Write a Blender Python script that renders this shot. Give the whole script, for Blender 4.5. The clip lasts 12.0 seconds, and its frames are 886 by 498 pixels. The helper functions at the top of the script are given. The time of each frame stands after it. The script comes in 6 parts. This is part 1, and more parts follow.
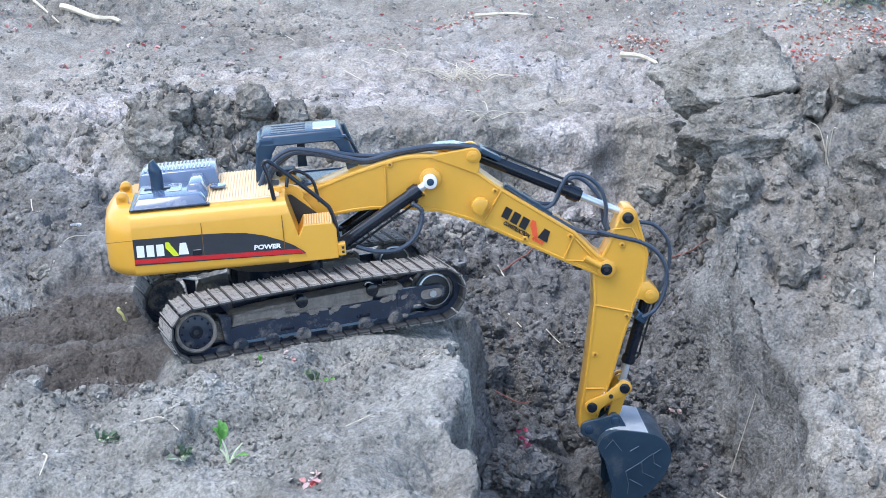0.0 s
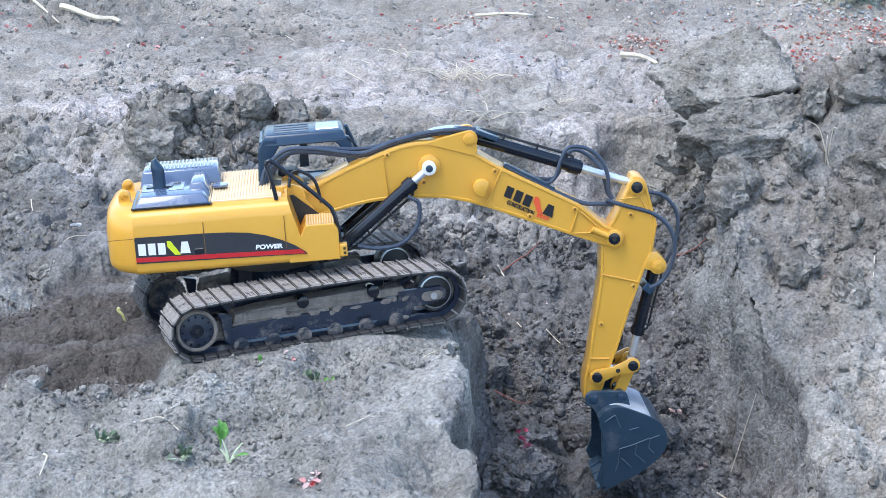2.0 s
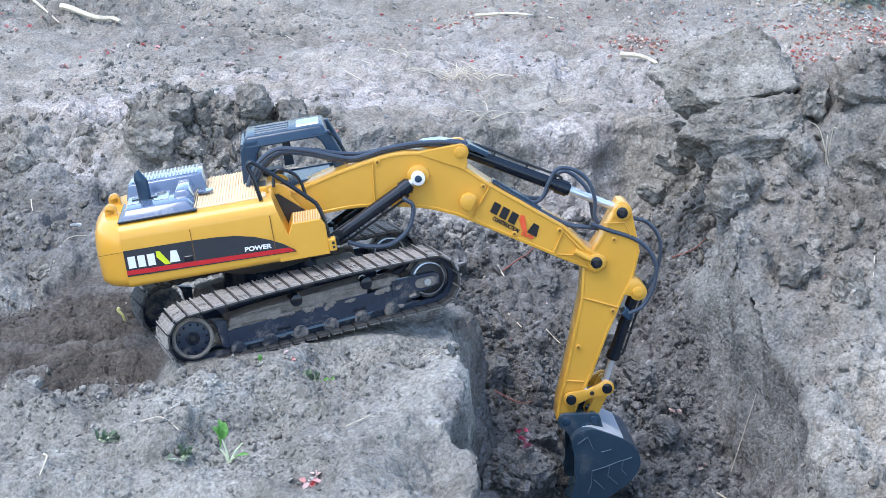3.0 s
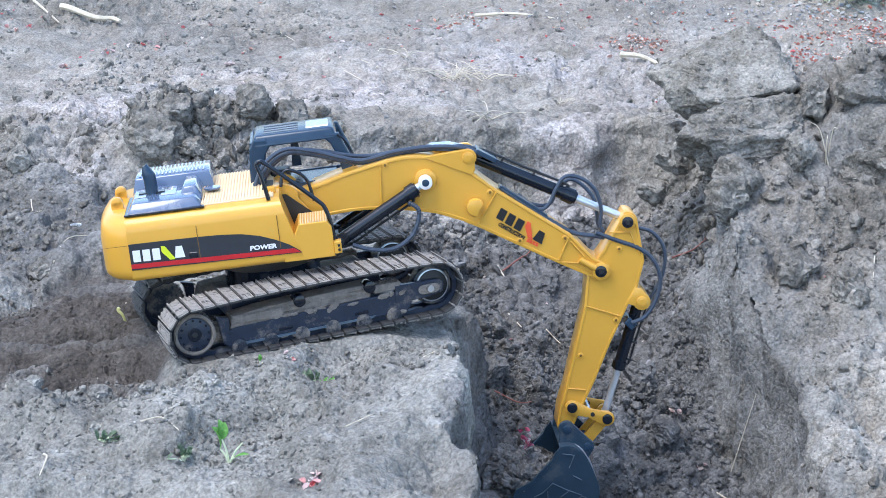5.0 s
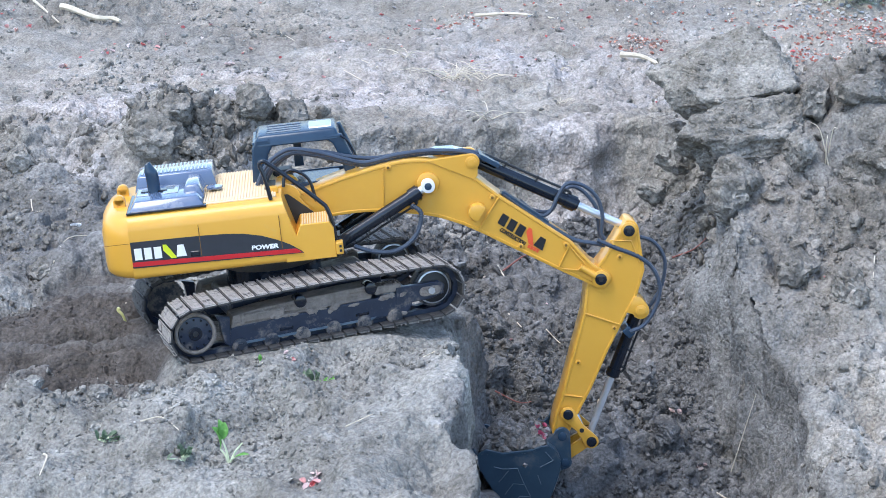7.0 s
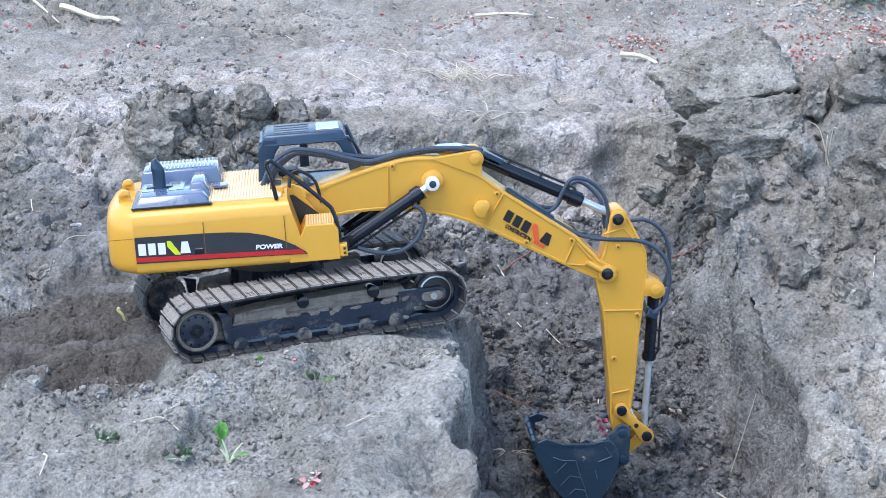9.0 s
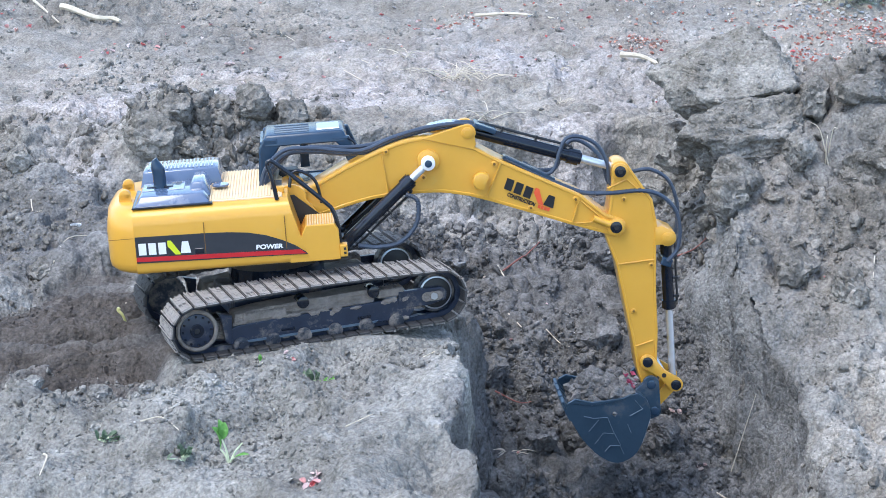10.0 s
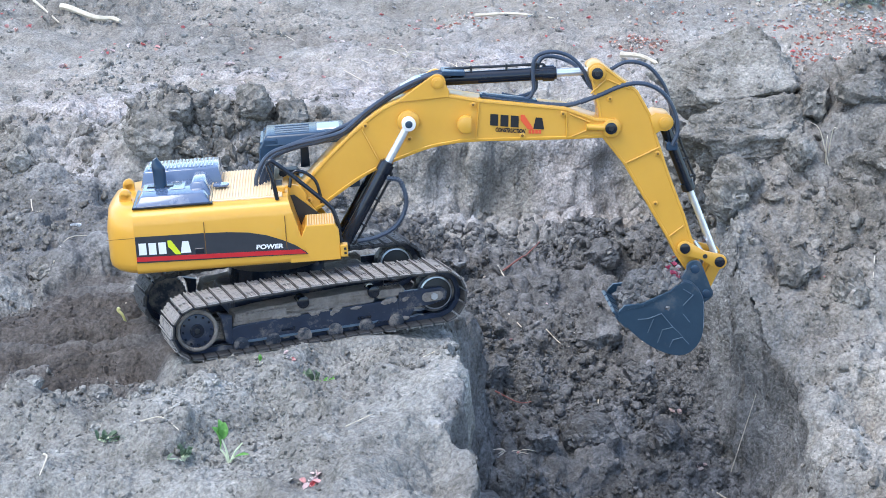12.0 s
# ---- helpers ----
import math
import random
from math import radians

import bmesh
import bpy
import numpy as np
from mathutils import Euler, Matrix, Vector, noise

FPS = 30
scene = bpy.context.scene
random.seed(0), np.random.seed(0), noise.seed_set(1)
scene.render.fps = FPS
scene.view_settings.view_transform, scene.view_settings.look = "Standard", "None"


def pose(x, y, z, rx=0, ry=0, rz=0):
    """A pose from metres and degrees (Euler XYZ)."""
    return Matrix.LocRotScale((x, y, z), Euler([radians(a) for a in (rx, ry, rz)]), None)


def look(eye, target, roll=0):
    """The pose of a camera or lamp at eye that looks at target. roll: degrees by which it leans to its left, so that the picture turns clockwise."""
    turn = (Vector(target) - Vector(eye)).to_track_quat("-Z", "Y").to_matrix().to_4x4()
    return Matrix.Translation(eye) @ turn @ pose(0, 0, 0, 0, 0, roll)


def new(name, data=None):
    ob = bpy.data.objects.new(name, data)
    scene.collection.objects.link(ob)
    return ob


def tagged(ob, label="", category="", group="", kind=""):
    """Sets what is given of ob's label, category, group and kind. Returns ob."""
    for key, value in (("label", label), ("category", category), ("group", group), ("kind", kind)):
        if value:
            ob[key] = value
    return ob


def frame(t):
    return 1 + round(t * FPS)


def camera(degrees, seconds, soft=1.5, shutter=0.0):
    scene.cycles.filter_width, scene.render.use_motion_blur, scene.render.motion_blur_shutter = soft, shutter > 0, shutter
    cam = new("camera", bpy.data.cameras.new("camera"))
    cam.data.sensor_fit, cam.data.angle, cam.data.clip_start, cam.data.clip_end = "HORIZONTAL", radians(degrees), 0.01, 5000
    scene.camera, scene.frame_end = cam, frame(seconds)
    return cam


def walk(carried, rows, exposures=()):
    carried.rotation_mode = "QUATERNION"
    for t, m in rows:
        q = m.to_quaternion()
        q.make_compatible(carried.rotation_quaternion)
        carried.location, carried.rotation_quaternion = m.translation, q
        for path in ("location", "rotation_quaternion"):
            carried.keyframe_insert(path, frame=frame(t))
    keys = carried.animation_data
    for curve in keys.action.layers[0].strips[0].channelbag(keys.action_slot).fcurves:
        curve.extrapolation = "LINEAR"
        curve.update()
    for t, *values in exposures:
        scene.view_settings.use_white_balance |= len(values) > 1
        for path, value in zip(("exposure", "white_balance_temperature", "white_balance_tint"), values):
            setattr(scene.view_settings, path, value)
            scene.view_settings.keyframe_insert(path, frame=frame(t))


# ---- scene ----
# camera: stands still on a tripod, looking down at the dig
cam = camera(22.0, 12.0, soft=0.4)
VIEW = pose(0, -2.28, 0.75, 74, 0, 0)
walk(cam, [(0, VIEW), (12, VIEW)], exposures=[(0, 1.56, 6230, 8), (12, 1.56, 6230, 8)])

# ---- light: open shade under a bright sky ----
world = bpy.data.worlds.new("sky")
scene.world = world
world.use_nodes = True
sky = world.node_tree.nodes.new("ShaderNodeTexSky")
sky.sky_type, sky.sun_disc = "NISHITA", False
sky.sun_elevation, sky.sun_rotation = radians(66), radians(-120)
sky.air_density, sky.dust_density = 1.0, 1.6
background = world.node_tree.nodes["Background"]
background.inputs["Strength"].default_value = 0.15
world.node_tree.links.new(sky.outputs[0], background.inputs[0])
sun = new("sun", bpy.data.lights.new("sun", "SUN"))
sun.data.energy, sun.data.angle, sun.data.color = 0.7, radians(35), (1.0, 0.97, 0.92)
sun.matrix_world = look((-0.5, -0.28, 1.4), (0, 0, 0))


# ---- materials ----
def node_material(name, colors, scale=60.0, rough=0.6, metal=0.0, bump=0.1, bump_scale=400.0, detail=6.0, dirt=None, dirt_scale=14.0, dirt_amount=0.5, coat=0.0):
    """A surface that varies between colours at one scale, with fine relief and, if given, dust of another colour."""
    m = bpy.data.materials.new(name)
    m.use_nodes = True
    nt = m.node_tree
    bs = nt.nodes["Principled BSDF"]
    co = nt.nodes.new("ShaderNodeTexCoord")
    n1 = nt.nodes.new("ShaderNodeTexNoise")
    n1.inputs["Scale"].default_value, n1.inputs["Detail"].default_value, n1.inputs["Roughness"].default_value = scale, detail, 0.65
    nt.links.new(co.outputs["Object"], n1.inputs["Vector"])
    ramp = nt.nodes.new("ShaderNodeValToRGB")
    while len(ramp.color_ramp.elements) < len(colors):
        ramp.color_ramp.elements.new(0.5)
    for i, (e, c) in enumerate(zip(ramp.color_ramp.elements, colors)):
        e.position, e.color = 0.3 + 0.4 * i / max(1, len(colors) - 1), (*c, 1)
    nt.links.new(n1.outputs["Fac"], ramp.inputs[0])
    out = ramp.outputs[0]
    rough_out = None
    if dirt:
        n2 = nt.nodes.new("ShaderNodeTexNoise")
        n2.inputs["Scale"].default_value, n2.inputs["Detail"].default_value, n2.inputs["Roughness"].default_value = dirt_scale, 8, 0.7
        nt.links.new(co.outputs["Object"], n2.inputs["Vector"])
        mr = nt.nodes.new("ShaderNodeMapRange")
        mr.inputs[1].default_value, mr.inputs[2].default_value = 0.62 - 0.3 * dirt_amount, 0.78 - 0.3 * dirt_amount
        nt.links.new(n2.outputs["Fac"], mr.inputs[0])
        mix = nt.nodes.new("ShaderNodeMix")
        mix.data_type = "RGBA"
        nt.links.new(mr.outputs[0], mix.inputs[0])
        nt.links.new(out, mix.inputs[6])
        mix.inputs[7].default_value = (*dirt, 1)
        out = mix.outputs[2]
        rr = nt.nodes.new("ShaderNodeMapRange")
        rr.inputs[3].default_value, rr.inputs[4].default_value = rough, 0.95
        nt.links.new(mr.outputs[0], rr.inputs[0])
        rough_out = rr.outputs[0]
    nt.links.new(out, bs.inputs["Base Color"])
    bs.inputs["Metallic"].default_value = metal
    bs.inputs["Coat Weight"].default_value = coat
    if rough_out:
        nt.links.new(rough_out, bs.inputs["Roughness"])
    else:
        bs.inputs["Roughness"].default_value = rough
    if bump:
        n3 = nt.nodes.new("ShaderNodeTexNoise")
        n3.inputs["Scale"].default_value, n3.inputs["Detail"].default_value = bump_scale, 5
        nt.links.new(co.outputs["Object"], n3.inputs["Vector"])
        b = nt.nodes.new("ShaderNodeBump")
        b.inputs["Strength"].default_value, b.inputs["Distance"].default_value = bump, 0.002
        nt.links.new(n3.outputs["Fac"], b.inputs["Height"])
        nt.links.new(b.outputs[0], bs.inputs["Normal"])
    return m


DUST = (0.27, 0.24, 0.21)
yellow = node_material("yellow_paint", [(0.66, 0.345, 0.040), (0.72, 0.385, 0.052)], scale=9, rough=0.28, bump=0.03, bump_scale=700, dirt=(0.62, 0.40, 0.10), dirt_scale=25, dirt_amount=0.05, coat=0.25)
# yellow made paler to paint in the sky's sheen on upward faces
yellow_deck_sheen = node_material("yellow_deck_sheen", [(0.78, 0.58, 0.32), (0.84, 0.66, 0.42)], scale=30, rough=0.5, bump=0.05, dirt=(0.6, 0.5, 0.35), dirt_scale=30, dirt_amount=0.4)
navy = node_material("navy_plastic", [(0.015, 0.038, 0.072), (0.024, 0.053, 0.094)], scale=40, rough=0.25, bump=0.02)
# blue-grey plastic, its base raised to carry the reflected blue sky
hatch_sky_grey = node_material("hatch_grey_sky_plastic", [(0.085, 0.125, 0.21), (0.11, 0.155, 0.25)], scale=30, rough=0.2, bump=0.03, dirt=(0.22, 0.25, 0.31), dirt_scale=22, dirt_amount=0.2, coat=1.0)
black = node_material("black_rubber", [(0.010, 0.011, 0.013), (0.020, 0.021, 0.024)], scale=60, rough=0.45, bump=0.05)
gloss_black = node_material("black_enamel", [(0.006, 0.010, 0.018), (0.009, 0.014, 0.024)], scale=30, rough=0.12, bump=0.0)
hose_rubber = node_material("hose_rubber", [(0.032, 0.047, 0.075), (0.052, 0.072, 0.106)], scale=80, rough=0.38, bump=0.06)
chrome = node_material("chrome", [(0.70, 0.75, 0.81), (0.78, 0.83, 0.88)], scale=30, rough=0.16, metal=0.6, bump=0.01)
steel = node_material("bucket_steel", [(0.028, 0.058, 0.092), (0.040, 0.078, 0.120)], scale=35, rough=0.28, metal=0.3, bump=0.06, dirt=(0.15, 0.15, 0.15), dirt_scale=16, dirt_amount=0.25)
edge_steel = node_material("light_edge_and_highlight", [(0.08, 0.12, 0.16), (0.12, 0.17, 0.22)], scale=60, rough=0.4, metal=0.3, bump=0.05)
bare_steel_sky_sheen = node_material("bare_steel_sky_sheen", [(0.66, 0.71, 0.77), (0.76, 0.81, 0.86)], scale=60, rough=0.35, metal=0.0, bump=0.0)
worn_steel = node_material("worn_steel", [(0.5, 0.52, 0.55), (0.65, 0.67, 0.70)], scale=50, rough=0.3, metal=0.8, bump=0.05)
frame_black = node_material("muddy_track_frame", [(0.011, 0.019, 0.038), (0.019, 0.030, 0.056)], scale=50, rough=0.3, bump=0.15, dirt=(0.20, 0.175, 0.15), dirt_scale=55, dirt_amount=0.26)
muddy_wheel = node_material("muddy_wheel", [(0.016, 0.022, 0.034), (0.028, 0.036, 0.052)], scale=60, rough=0.4, bump=0.3, dirt=(0.25, 0.215, 0.18), dirt_scale=60, dirt_amount=0.62)
# bare shoe edges, and the painted shade on the far track
dark_shoe = node_material("bare_and_shaded_shoe", [(0.030, 0.030, 0.032), (0.060, 0.058, 0.056)], scale=120, rough=0.6, bump=0.5, bump_scale=700, dirt=(0.16, 0.14, 0.12), dirt_scale=70, dirt_amount=0.1)
shoe_mud = node_material("muddy_shoe", [(0.20, 0.185, 0.17), (0.36, 0.335, 0.31)], scale=120, rough=0.9, bump=0.6, bump_scale=700, dirt=(0.05, 0.052, 0.058), dirt_scale=90, dirt_amount=0.28)
mud = node_material("caked_mud", [(0.16, 0.137, 0.117), (0.29, 0.255, 0.22)], scale=90, rough=0.95, bump=0.9, bump_scale=500)
red_print = node_material("red_print", [(0.46, 0.012, 0.018), (0.54, 0.018, 0.024)], rough=0.35, bump=0)
orange_print = node_material("orange_print", [(0.75, 0.09, 0.03), (0.80, 0.12, 0.04)], rough=0.35, bump=0)
white_print = node_material("white_print", [(0.80, 0.80, 0.80), (0.84, 0.84, 0.84)], rough=0.35, bump=0)
lime_print = node_material("lime_print", [(0.62, 0.70, 0.02), (0.68, 0.75, 0.03)], rough=0.35, bump=0)
seam_brown = node_material("seam_shadow_gap", [(0.16, 0.08, 0.01), (0.20, 0.10, 0.015)], rough=0.6, bump=0)
black_print = node_material("black_print", [(0.022, 0.026, 0.034), (0.030, 0.034, 0.044)], rough=0.35, bump=0)

boom_print = node_material("black_boom_print", [(0.008, 0.009, 0.011), (0.012, 0.013, 0.016)], rough=0.75, bump=0)


# ---- mesh helpers ----
def part(name, bm, material, parent, label="", smooth=False):
    me = bpy.data.meshes.new(name)
    bmesh.ops.recalc_face_normals(bm, faces=bm.faces[:])
    bm.to_mesh(me)
    bm.free()
    me.materials.append(material)
    if smooth:
        me.polygons.foreach_set("use_smooth", [True] * len(me.polygons))
        me.set_sharp_from_angle(angle=radians(38))
    ob = new(name, me)
    ob.parent = parent
    return tagged(ob, label)


def box(x0, x1, y0, y1, z0, z1, bevel=0.0, segs=2, bm=None):
    b = bmesh.new()
    bmesh.ops.create_cube(b, size=1, matrix=Matrix.LocRotScale(((x0 + x1) / 2, (y0 + y1) / 2, (z0 + z1) / 2), None, (x1 - x0, y1 - y0, z1 - z0)))
    if bevel:
        bmesh.ops.bevel(b, geom=b.edges[:], offset=bevel, segments=segs, affect="EDGES", profile=0.5)
    return b if bm is None else join(bm, b)


def join(bm, other, m=None):
    """Adds other to bm (moved by m), frees it, and returns bm."""
    me = bpy.data.meshes.new("join")
    if m is not None:
        other.transform(m)
    other.to_mesh(me)
    other.free()
    bm.from_mesh(me)
    bpy.data.meshes.remove(me)
    return bm


def prism(outline, y0, y1, bevel=0.0, rim=0.0, depth=0.001):
    """An outline in x and z, extruded from y0 to y1; rim: the width of a raised border on both sides."""
    b = bmesh.new()
    near = [b.verts.new((x, y0, z)) for x, z in outline]
    far = [b.verts.new((x, y1, z)) for x, z in outline]
    caps = [b.faces.new(near), b.faces.new(far[::-1])]
    n = len(outline)
    for i in range(n):
        b.faces.new((near[i], far[i], far[(i + 1) % n], near[(i + 1) % n]))
    bmesh.ops.recalc_face_normals(b, faces=b.faces[:])
    if bevel:
        edges = [e for c in caps for e in c.edges]
        bmesh.ops.bevel(b, geom=edges, offset=bevel, segments=2, affect="EDGES", profile=0.5)
        caps = sorted(b.faces, key=lambda f: -f.calc_area())[:2] if not all(c.is_valid for c in caps) else caps
    if rim:
        bmesh.ops.inset_region(b, faces=[c for c in caps if c.is_valid], thickness=rim, depth=0)
        bmesh.ops.inset_region(b, faces=[c for c in caps if c.is_valid], thickness=rim * 0.25, depth=-depth)
    return b


def rod(p, q, r, sides=16, r2=None):
    """A round bar from p to q."""
    b = bmesh.new()
    p, q = Vector(p), Vector(q)
    d = q - p
    m = Matrix.Translation((p + q) / 2) @ d.to_track_quat("Z", "Y").to_matrix().to_4x4()
    bmesh.ops.create_cone(b, cap_ends=True, segments=sides, radius1=r, radius2=r if r2 is None else r2, depth=d.length, matrix=m)
    return b


def disc(x, y0, y1, z, r, bevel=0.0, sides=24):
    b = rod((x, y0, z), (x, y1, z), r, sides)
    if bevel:
        bmesh.ops.bevel(b, geom=[e for e in b.edges if len(e.link_faces) == 2 and any(len(f.verts) > 4 for f in e.link_faces)], offset=bevel, segments=2, affect="EDGES", profile=0.5)
    return b


def spline(points, steps=6):
    """A smooth line through points (any dimension)."""
    p = [Vector(v) for v in points]
    p = [p[0] * 2 - p[1]] + p + [p[-1] * 2 - p[-2]]
    out = []
    for i in range(1, len(p) - 2):
        for k in range(steps):
            t = k / steps
            out.append(0.5 * ((2 * p[i]) + (p[i + 1] - p[i - 1]) * t + (2 * p[i - 1] - 5 * p[i] + 4 * p[i + 1] - p[i + 2]) * t * t + (3 * p[i] - p[i - 1] - 3 * p[i + 1] + p[i + 2]) * t ** 3))
    return out + [p[-2]]


def tube(points, r, sides=8, steps=6, ribs=0.0, taper=None, bm=None):
    """A pipe along a smooth line; ribs: the relief of a corrugated hose; taper: the radius at the end."""
    line = spline(points, steps) if steps > 1 else [Vector(v) for v in points]
    b = bmesh.new() if bm is None else bm
    rings, up = [], Vector((0, 0, 1))
    for i, c in enumerate(line):
        d = (line[min(i + 1, len(line) - 1)] - line[max(i - 1, 0)]).normalized()
        if abs(d.dot(up)) > 0.95:
            up = Vector((0, 1, 0)) if abs(d.y) < 0.9 else Vector((1, 0, 0))
        a = d.cross(up).normalized()
        up = a.cross(d).normalized()
        rr = r + (ribs if i % 2 else -ribs)
        if taper is not None:
            rr = r + (taper - r) * i / (len(line) - 1)
        rings.append([b.verts.new(c + (a * math.cos(k * math.tau / sides) + up * math.sin(k * math.tau / sides)) * rr) for k in range(sides)])
    for u, v in zip(rings, rings[1:]):
        for k in range(sides):
            b.faces.new((u[k], u[(k + 1) % sides], v[(k + 1) % sides], v[k]))
    b.faces.new(rings[0][::-1])
    b.faces.new(rings[-1])
    return b


def arc(cx, cz, r, a0, a1, n=8):
    return [(cx + r * math.cos(radians(a0 + (a1 - a0) * i / n)), cz + r * math.sin(radians(a0 + (a1 - a0) * i / n))) for i in range(n + 1)]


def plate(outline, y, thick=0.0004):
    return prism(outline, y - thick, y)


def moved(bm, x=0.0, y=0.0, z=0.0):
    bm.transform(Matrix.Translation((x, y, z)))
    return bm


def lettering(text, size, material, parent, m, name):
    cu = bpy.data.curves.new(name, "FONT")
    cu.offset, cu.shear = size * 0.045, 0.08
    cu.body, cu.size, cu.extrude, cu.align_x = text, size, 0.0002, "LEFT"
    tmp = new("tmp", cu)
    me = bpy.data.meshes.new_from_object(tmp)
    bpy.data.objects.remove(tmp)
    me.materials.clear()
    me.materials.append(material)
    ob = new(name, me)
    ob.parent = parent
    ob.matrix_basis = m
    return tagged(ob, text.lower() + " lettering")


def lump(seed, sub=2, chops=6, rough=0.25, breaks=(), near=0.5, far=0.85):
    """A broken piece of soil about one unit in radius: rounded, with flat breaks and a crumbly skin."""
    rnd = random.Random(seed)
    b = bmesh.new()
    bmesh.ops.create_icosphere(b, subdivisions=sub, radius=1.0)
    off = Vector((rnd.uniform(-50, 50), rnd.uniform(-50, 50), rnd.uniform(-50, 50)))
    planes = []
    for _ in range(chops):
        n = Vector((rnd.gauss(0, 1), rnd.gauss(0, 1), rnd.gauss(0, 1))).normalized()
        planes.append((n, rnd.uniform(near, far)))
    planes += [(Vector(n).normalized(), d) for n, d in breaks]
    for v in b.verts:
        p = v.co.copy()
        k = 1 + rough * noise.noise(p * 1.2 + off)
        q = p * k
        for n, d in planes:
            over = q.dot(n) - d
            if over > 0:
                q -= n * over * 0.92
        q += p * rough * (0.5 * noise.noise(p * 2.6 + off) if sub > 4 else 0.64 * noise.noise(p * 3.1 + off) + 0.40 * (0.5 - abs(noise.noise(p * 5.1 + off)) * 2) + 0.30 * noise.noise(p * 9.3 + off))
        v.co = q
    if sub > 3:
        waves = ((5.5, 0.16), (11, 0.11), (21, 0.07), (40, 0.04))[:4 if sub > 5 else 3]
        for f, k in waves:
            b.normal_update()
            for v in b.verts:
                v.co += v.normal * k * min(rough, 0.3) * (noise.noise(v.co * f + off) + 0.4 * abs(noise.noise(v.co * f * 1.3 - off)))
    return b


# ---- the ground: one sheet, with the trench, the spoil heap and the ruts ----
def lattice(ix, iy, seed):
    h = (ix.astype(np.int64) * 374761393 + iy.astype(np.int64) * 668265263 + seed * 982451653) & 0x7FFFFFFF
    h = ((h ^ (h >> 13)) * 1274126177) & 0x7FFFFFFF
    return ((h ^ (h >> 16)) & 0xFFFF) / 65535.0


def value_noise(x, y, seed):
    ix, iy = np.floor(x), np.floor(y)
    fx, fy = x - ix, y - iy
    fx, fy = fx * fx * fx * (fx * (fx * 6 - 15) + 10), fy * fy * fy * (fy * (fy * 6 - 15) + 10)
    a, b = lattice(ix, iy, seed), lattice(ix + 1, iy, seed)
    c, d = lattice(ix, iy + 1, seed), lattice(ix + 1, iy + 1, seed)
    return (a + (b - a) * fx) * (1 - fy) + (c + (d - c) * fx) * fy - 0.5


def fbm(x, y, size, octaves, seed, gain=0.5):
    out, amp = np.zeros_like(x), 1.0
    for k in range(octaves):
        u, v = x / size * 0.8 + y / size * 0.6, -x / size * 0.6 + y / size * 0.8
        out += amp * value_noise(u + 17.3 * k, v - 9.1 * k, seed + k)
        size, amp = size / 2.03, amp * gain
    return out


def clods(x, y, size, seed):
    """Rounded lumps: high at scattered centres, low in the cracks between."""
    u, v = x / size, y / size
    ix, iy = np.floor(u), np.floor(v)
    best = np.full_like(u, 9.0)
    second = np.full_like(u, 9.0)
    for dx in (-1, 0, 1):
        for dy in (-1, 0, 1):
            cx, cy = ix + dx, iy + dy
            d = np.hypot(cx + lattice(cx, cy, seed) - u, cy + lattice(cx, cy, seed + 5) - v)
            second = np.minimum(second, np.maximum(best, d))
            best = np.minimum(best, d)
    return np.clip(second - best, 0, 0.6) / 0.6


def step(a, b, v):
    t = np.clip((v - a) / (b - a), 0, 1)
    return t * t * (3 - 2 * t)


def scarp(a, b, v):
    """A cut bank: a crisp brow at a, a straight face, and a foot that runs out softly to b."""
    t = np.clip((v - a) / (b - a), 0, 1)
    return 1 - (1 - t) ** 2 * (1 + 0.6 * t)


def hump(x, y, cx, cy, sx, sy):
    return np.exp(-((x - cx) / sx) ** 2 - ((y - cy) / sy) ** 2)


# the undercarriage stands turned from the cab, and climbs a little
CHASSIS_TURN, CHASSIS_RISE, CHASSIS_LEAN = 18.3, 3.0, 3.4
CHASSIS = Matrix.Translation((-0.1555, -0.005, 0.0494)) @ pose(0, 0, 0, 0, 0, CHASSIS_TURN) @ pose(0, 0, 0, 0, -CHASSIS_RISE, 0) @ pose(0, 0, 0, -CHASSIS_LEAN, 0, 0)
TC, TS = math.cos(radians(CHASSIS_TURN)), math.sin(radians(CHASSIS_TURN))


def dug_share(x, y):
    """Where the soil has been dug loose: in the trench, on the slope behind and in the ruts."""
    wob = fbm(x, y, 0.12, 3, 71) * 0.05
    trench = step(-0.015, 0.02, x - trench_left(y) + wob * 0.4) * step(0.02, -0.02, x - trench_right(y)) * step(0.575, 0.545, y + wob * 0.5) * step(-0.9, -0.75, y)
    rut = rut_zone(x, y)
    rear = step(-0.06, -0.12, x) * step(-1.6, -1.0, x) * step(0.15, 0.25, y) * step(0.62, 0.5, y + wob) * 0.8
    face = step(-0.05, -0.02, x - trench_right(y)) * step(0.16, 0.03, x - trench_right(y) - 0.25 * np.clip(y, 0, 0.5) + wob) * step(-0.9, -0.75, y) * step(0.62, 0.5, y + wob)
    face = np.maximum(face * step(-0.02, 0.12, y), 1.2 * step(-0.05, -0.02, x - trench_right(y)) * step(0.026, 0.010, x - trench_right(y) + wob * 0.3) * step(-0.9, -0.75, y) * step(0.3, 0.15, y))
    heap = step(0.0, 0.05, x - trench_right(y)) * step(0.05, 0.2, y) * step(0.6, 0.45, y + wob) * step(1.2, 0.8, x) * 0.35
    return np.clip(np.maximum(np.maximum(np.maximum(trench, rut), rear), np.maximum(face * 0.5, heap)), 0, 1)


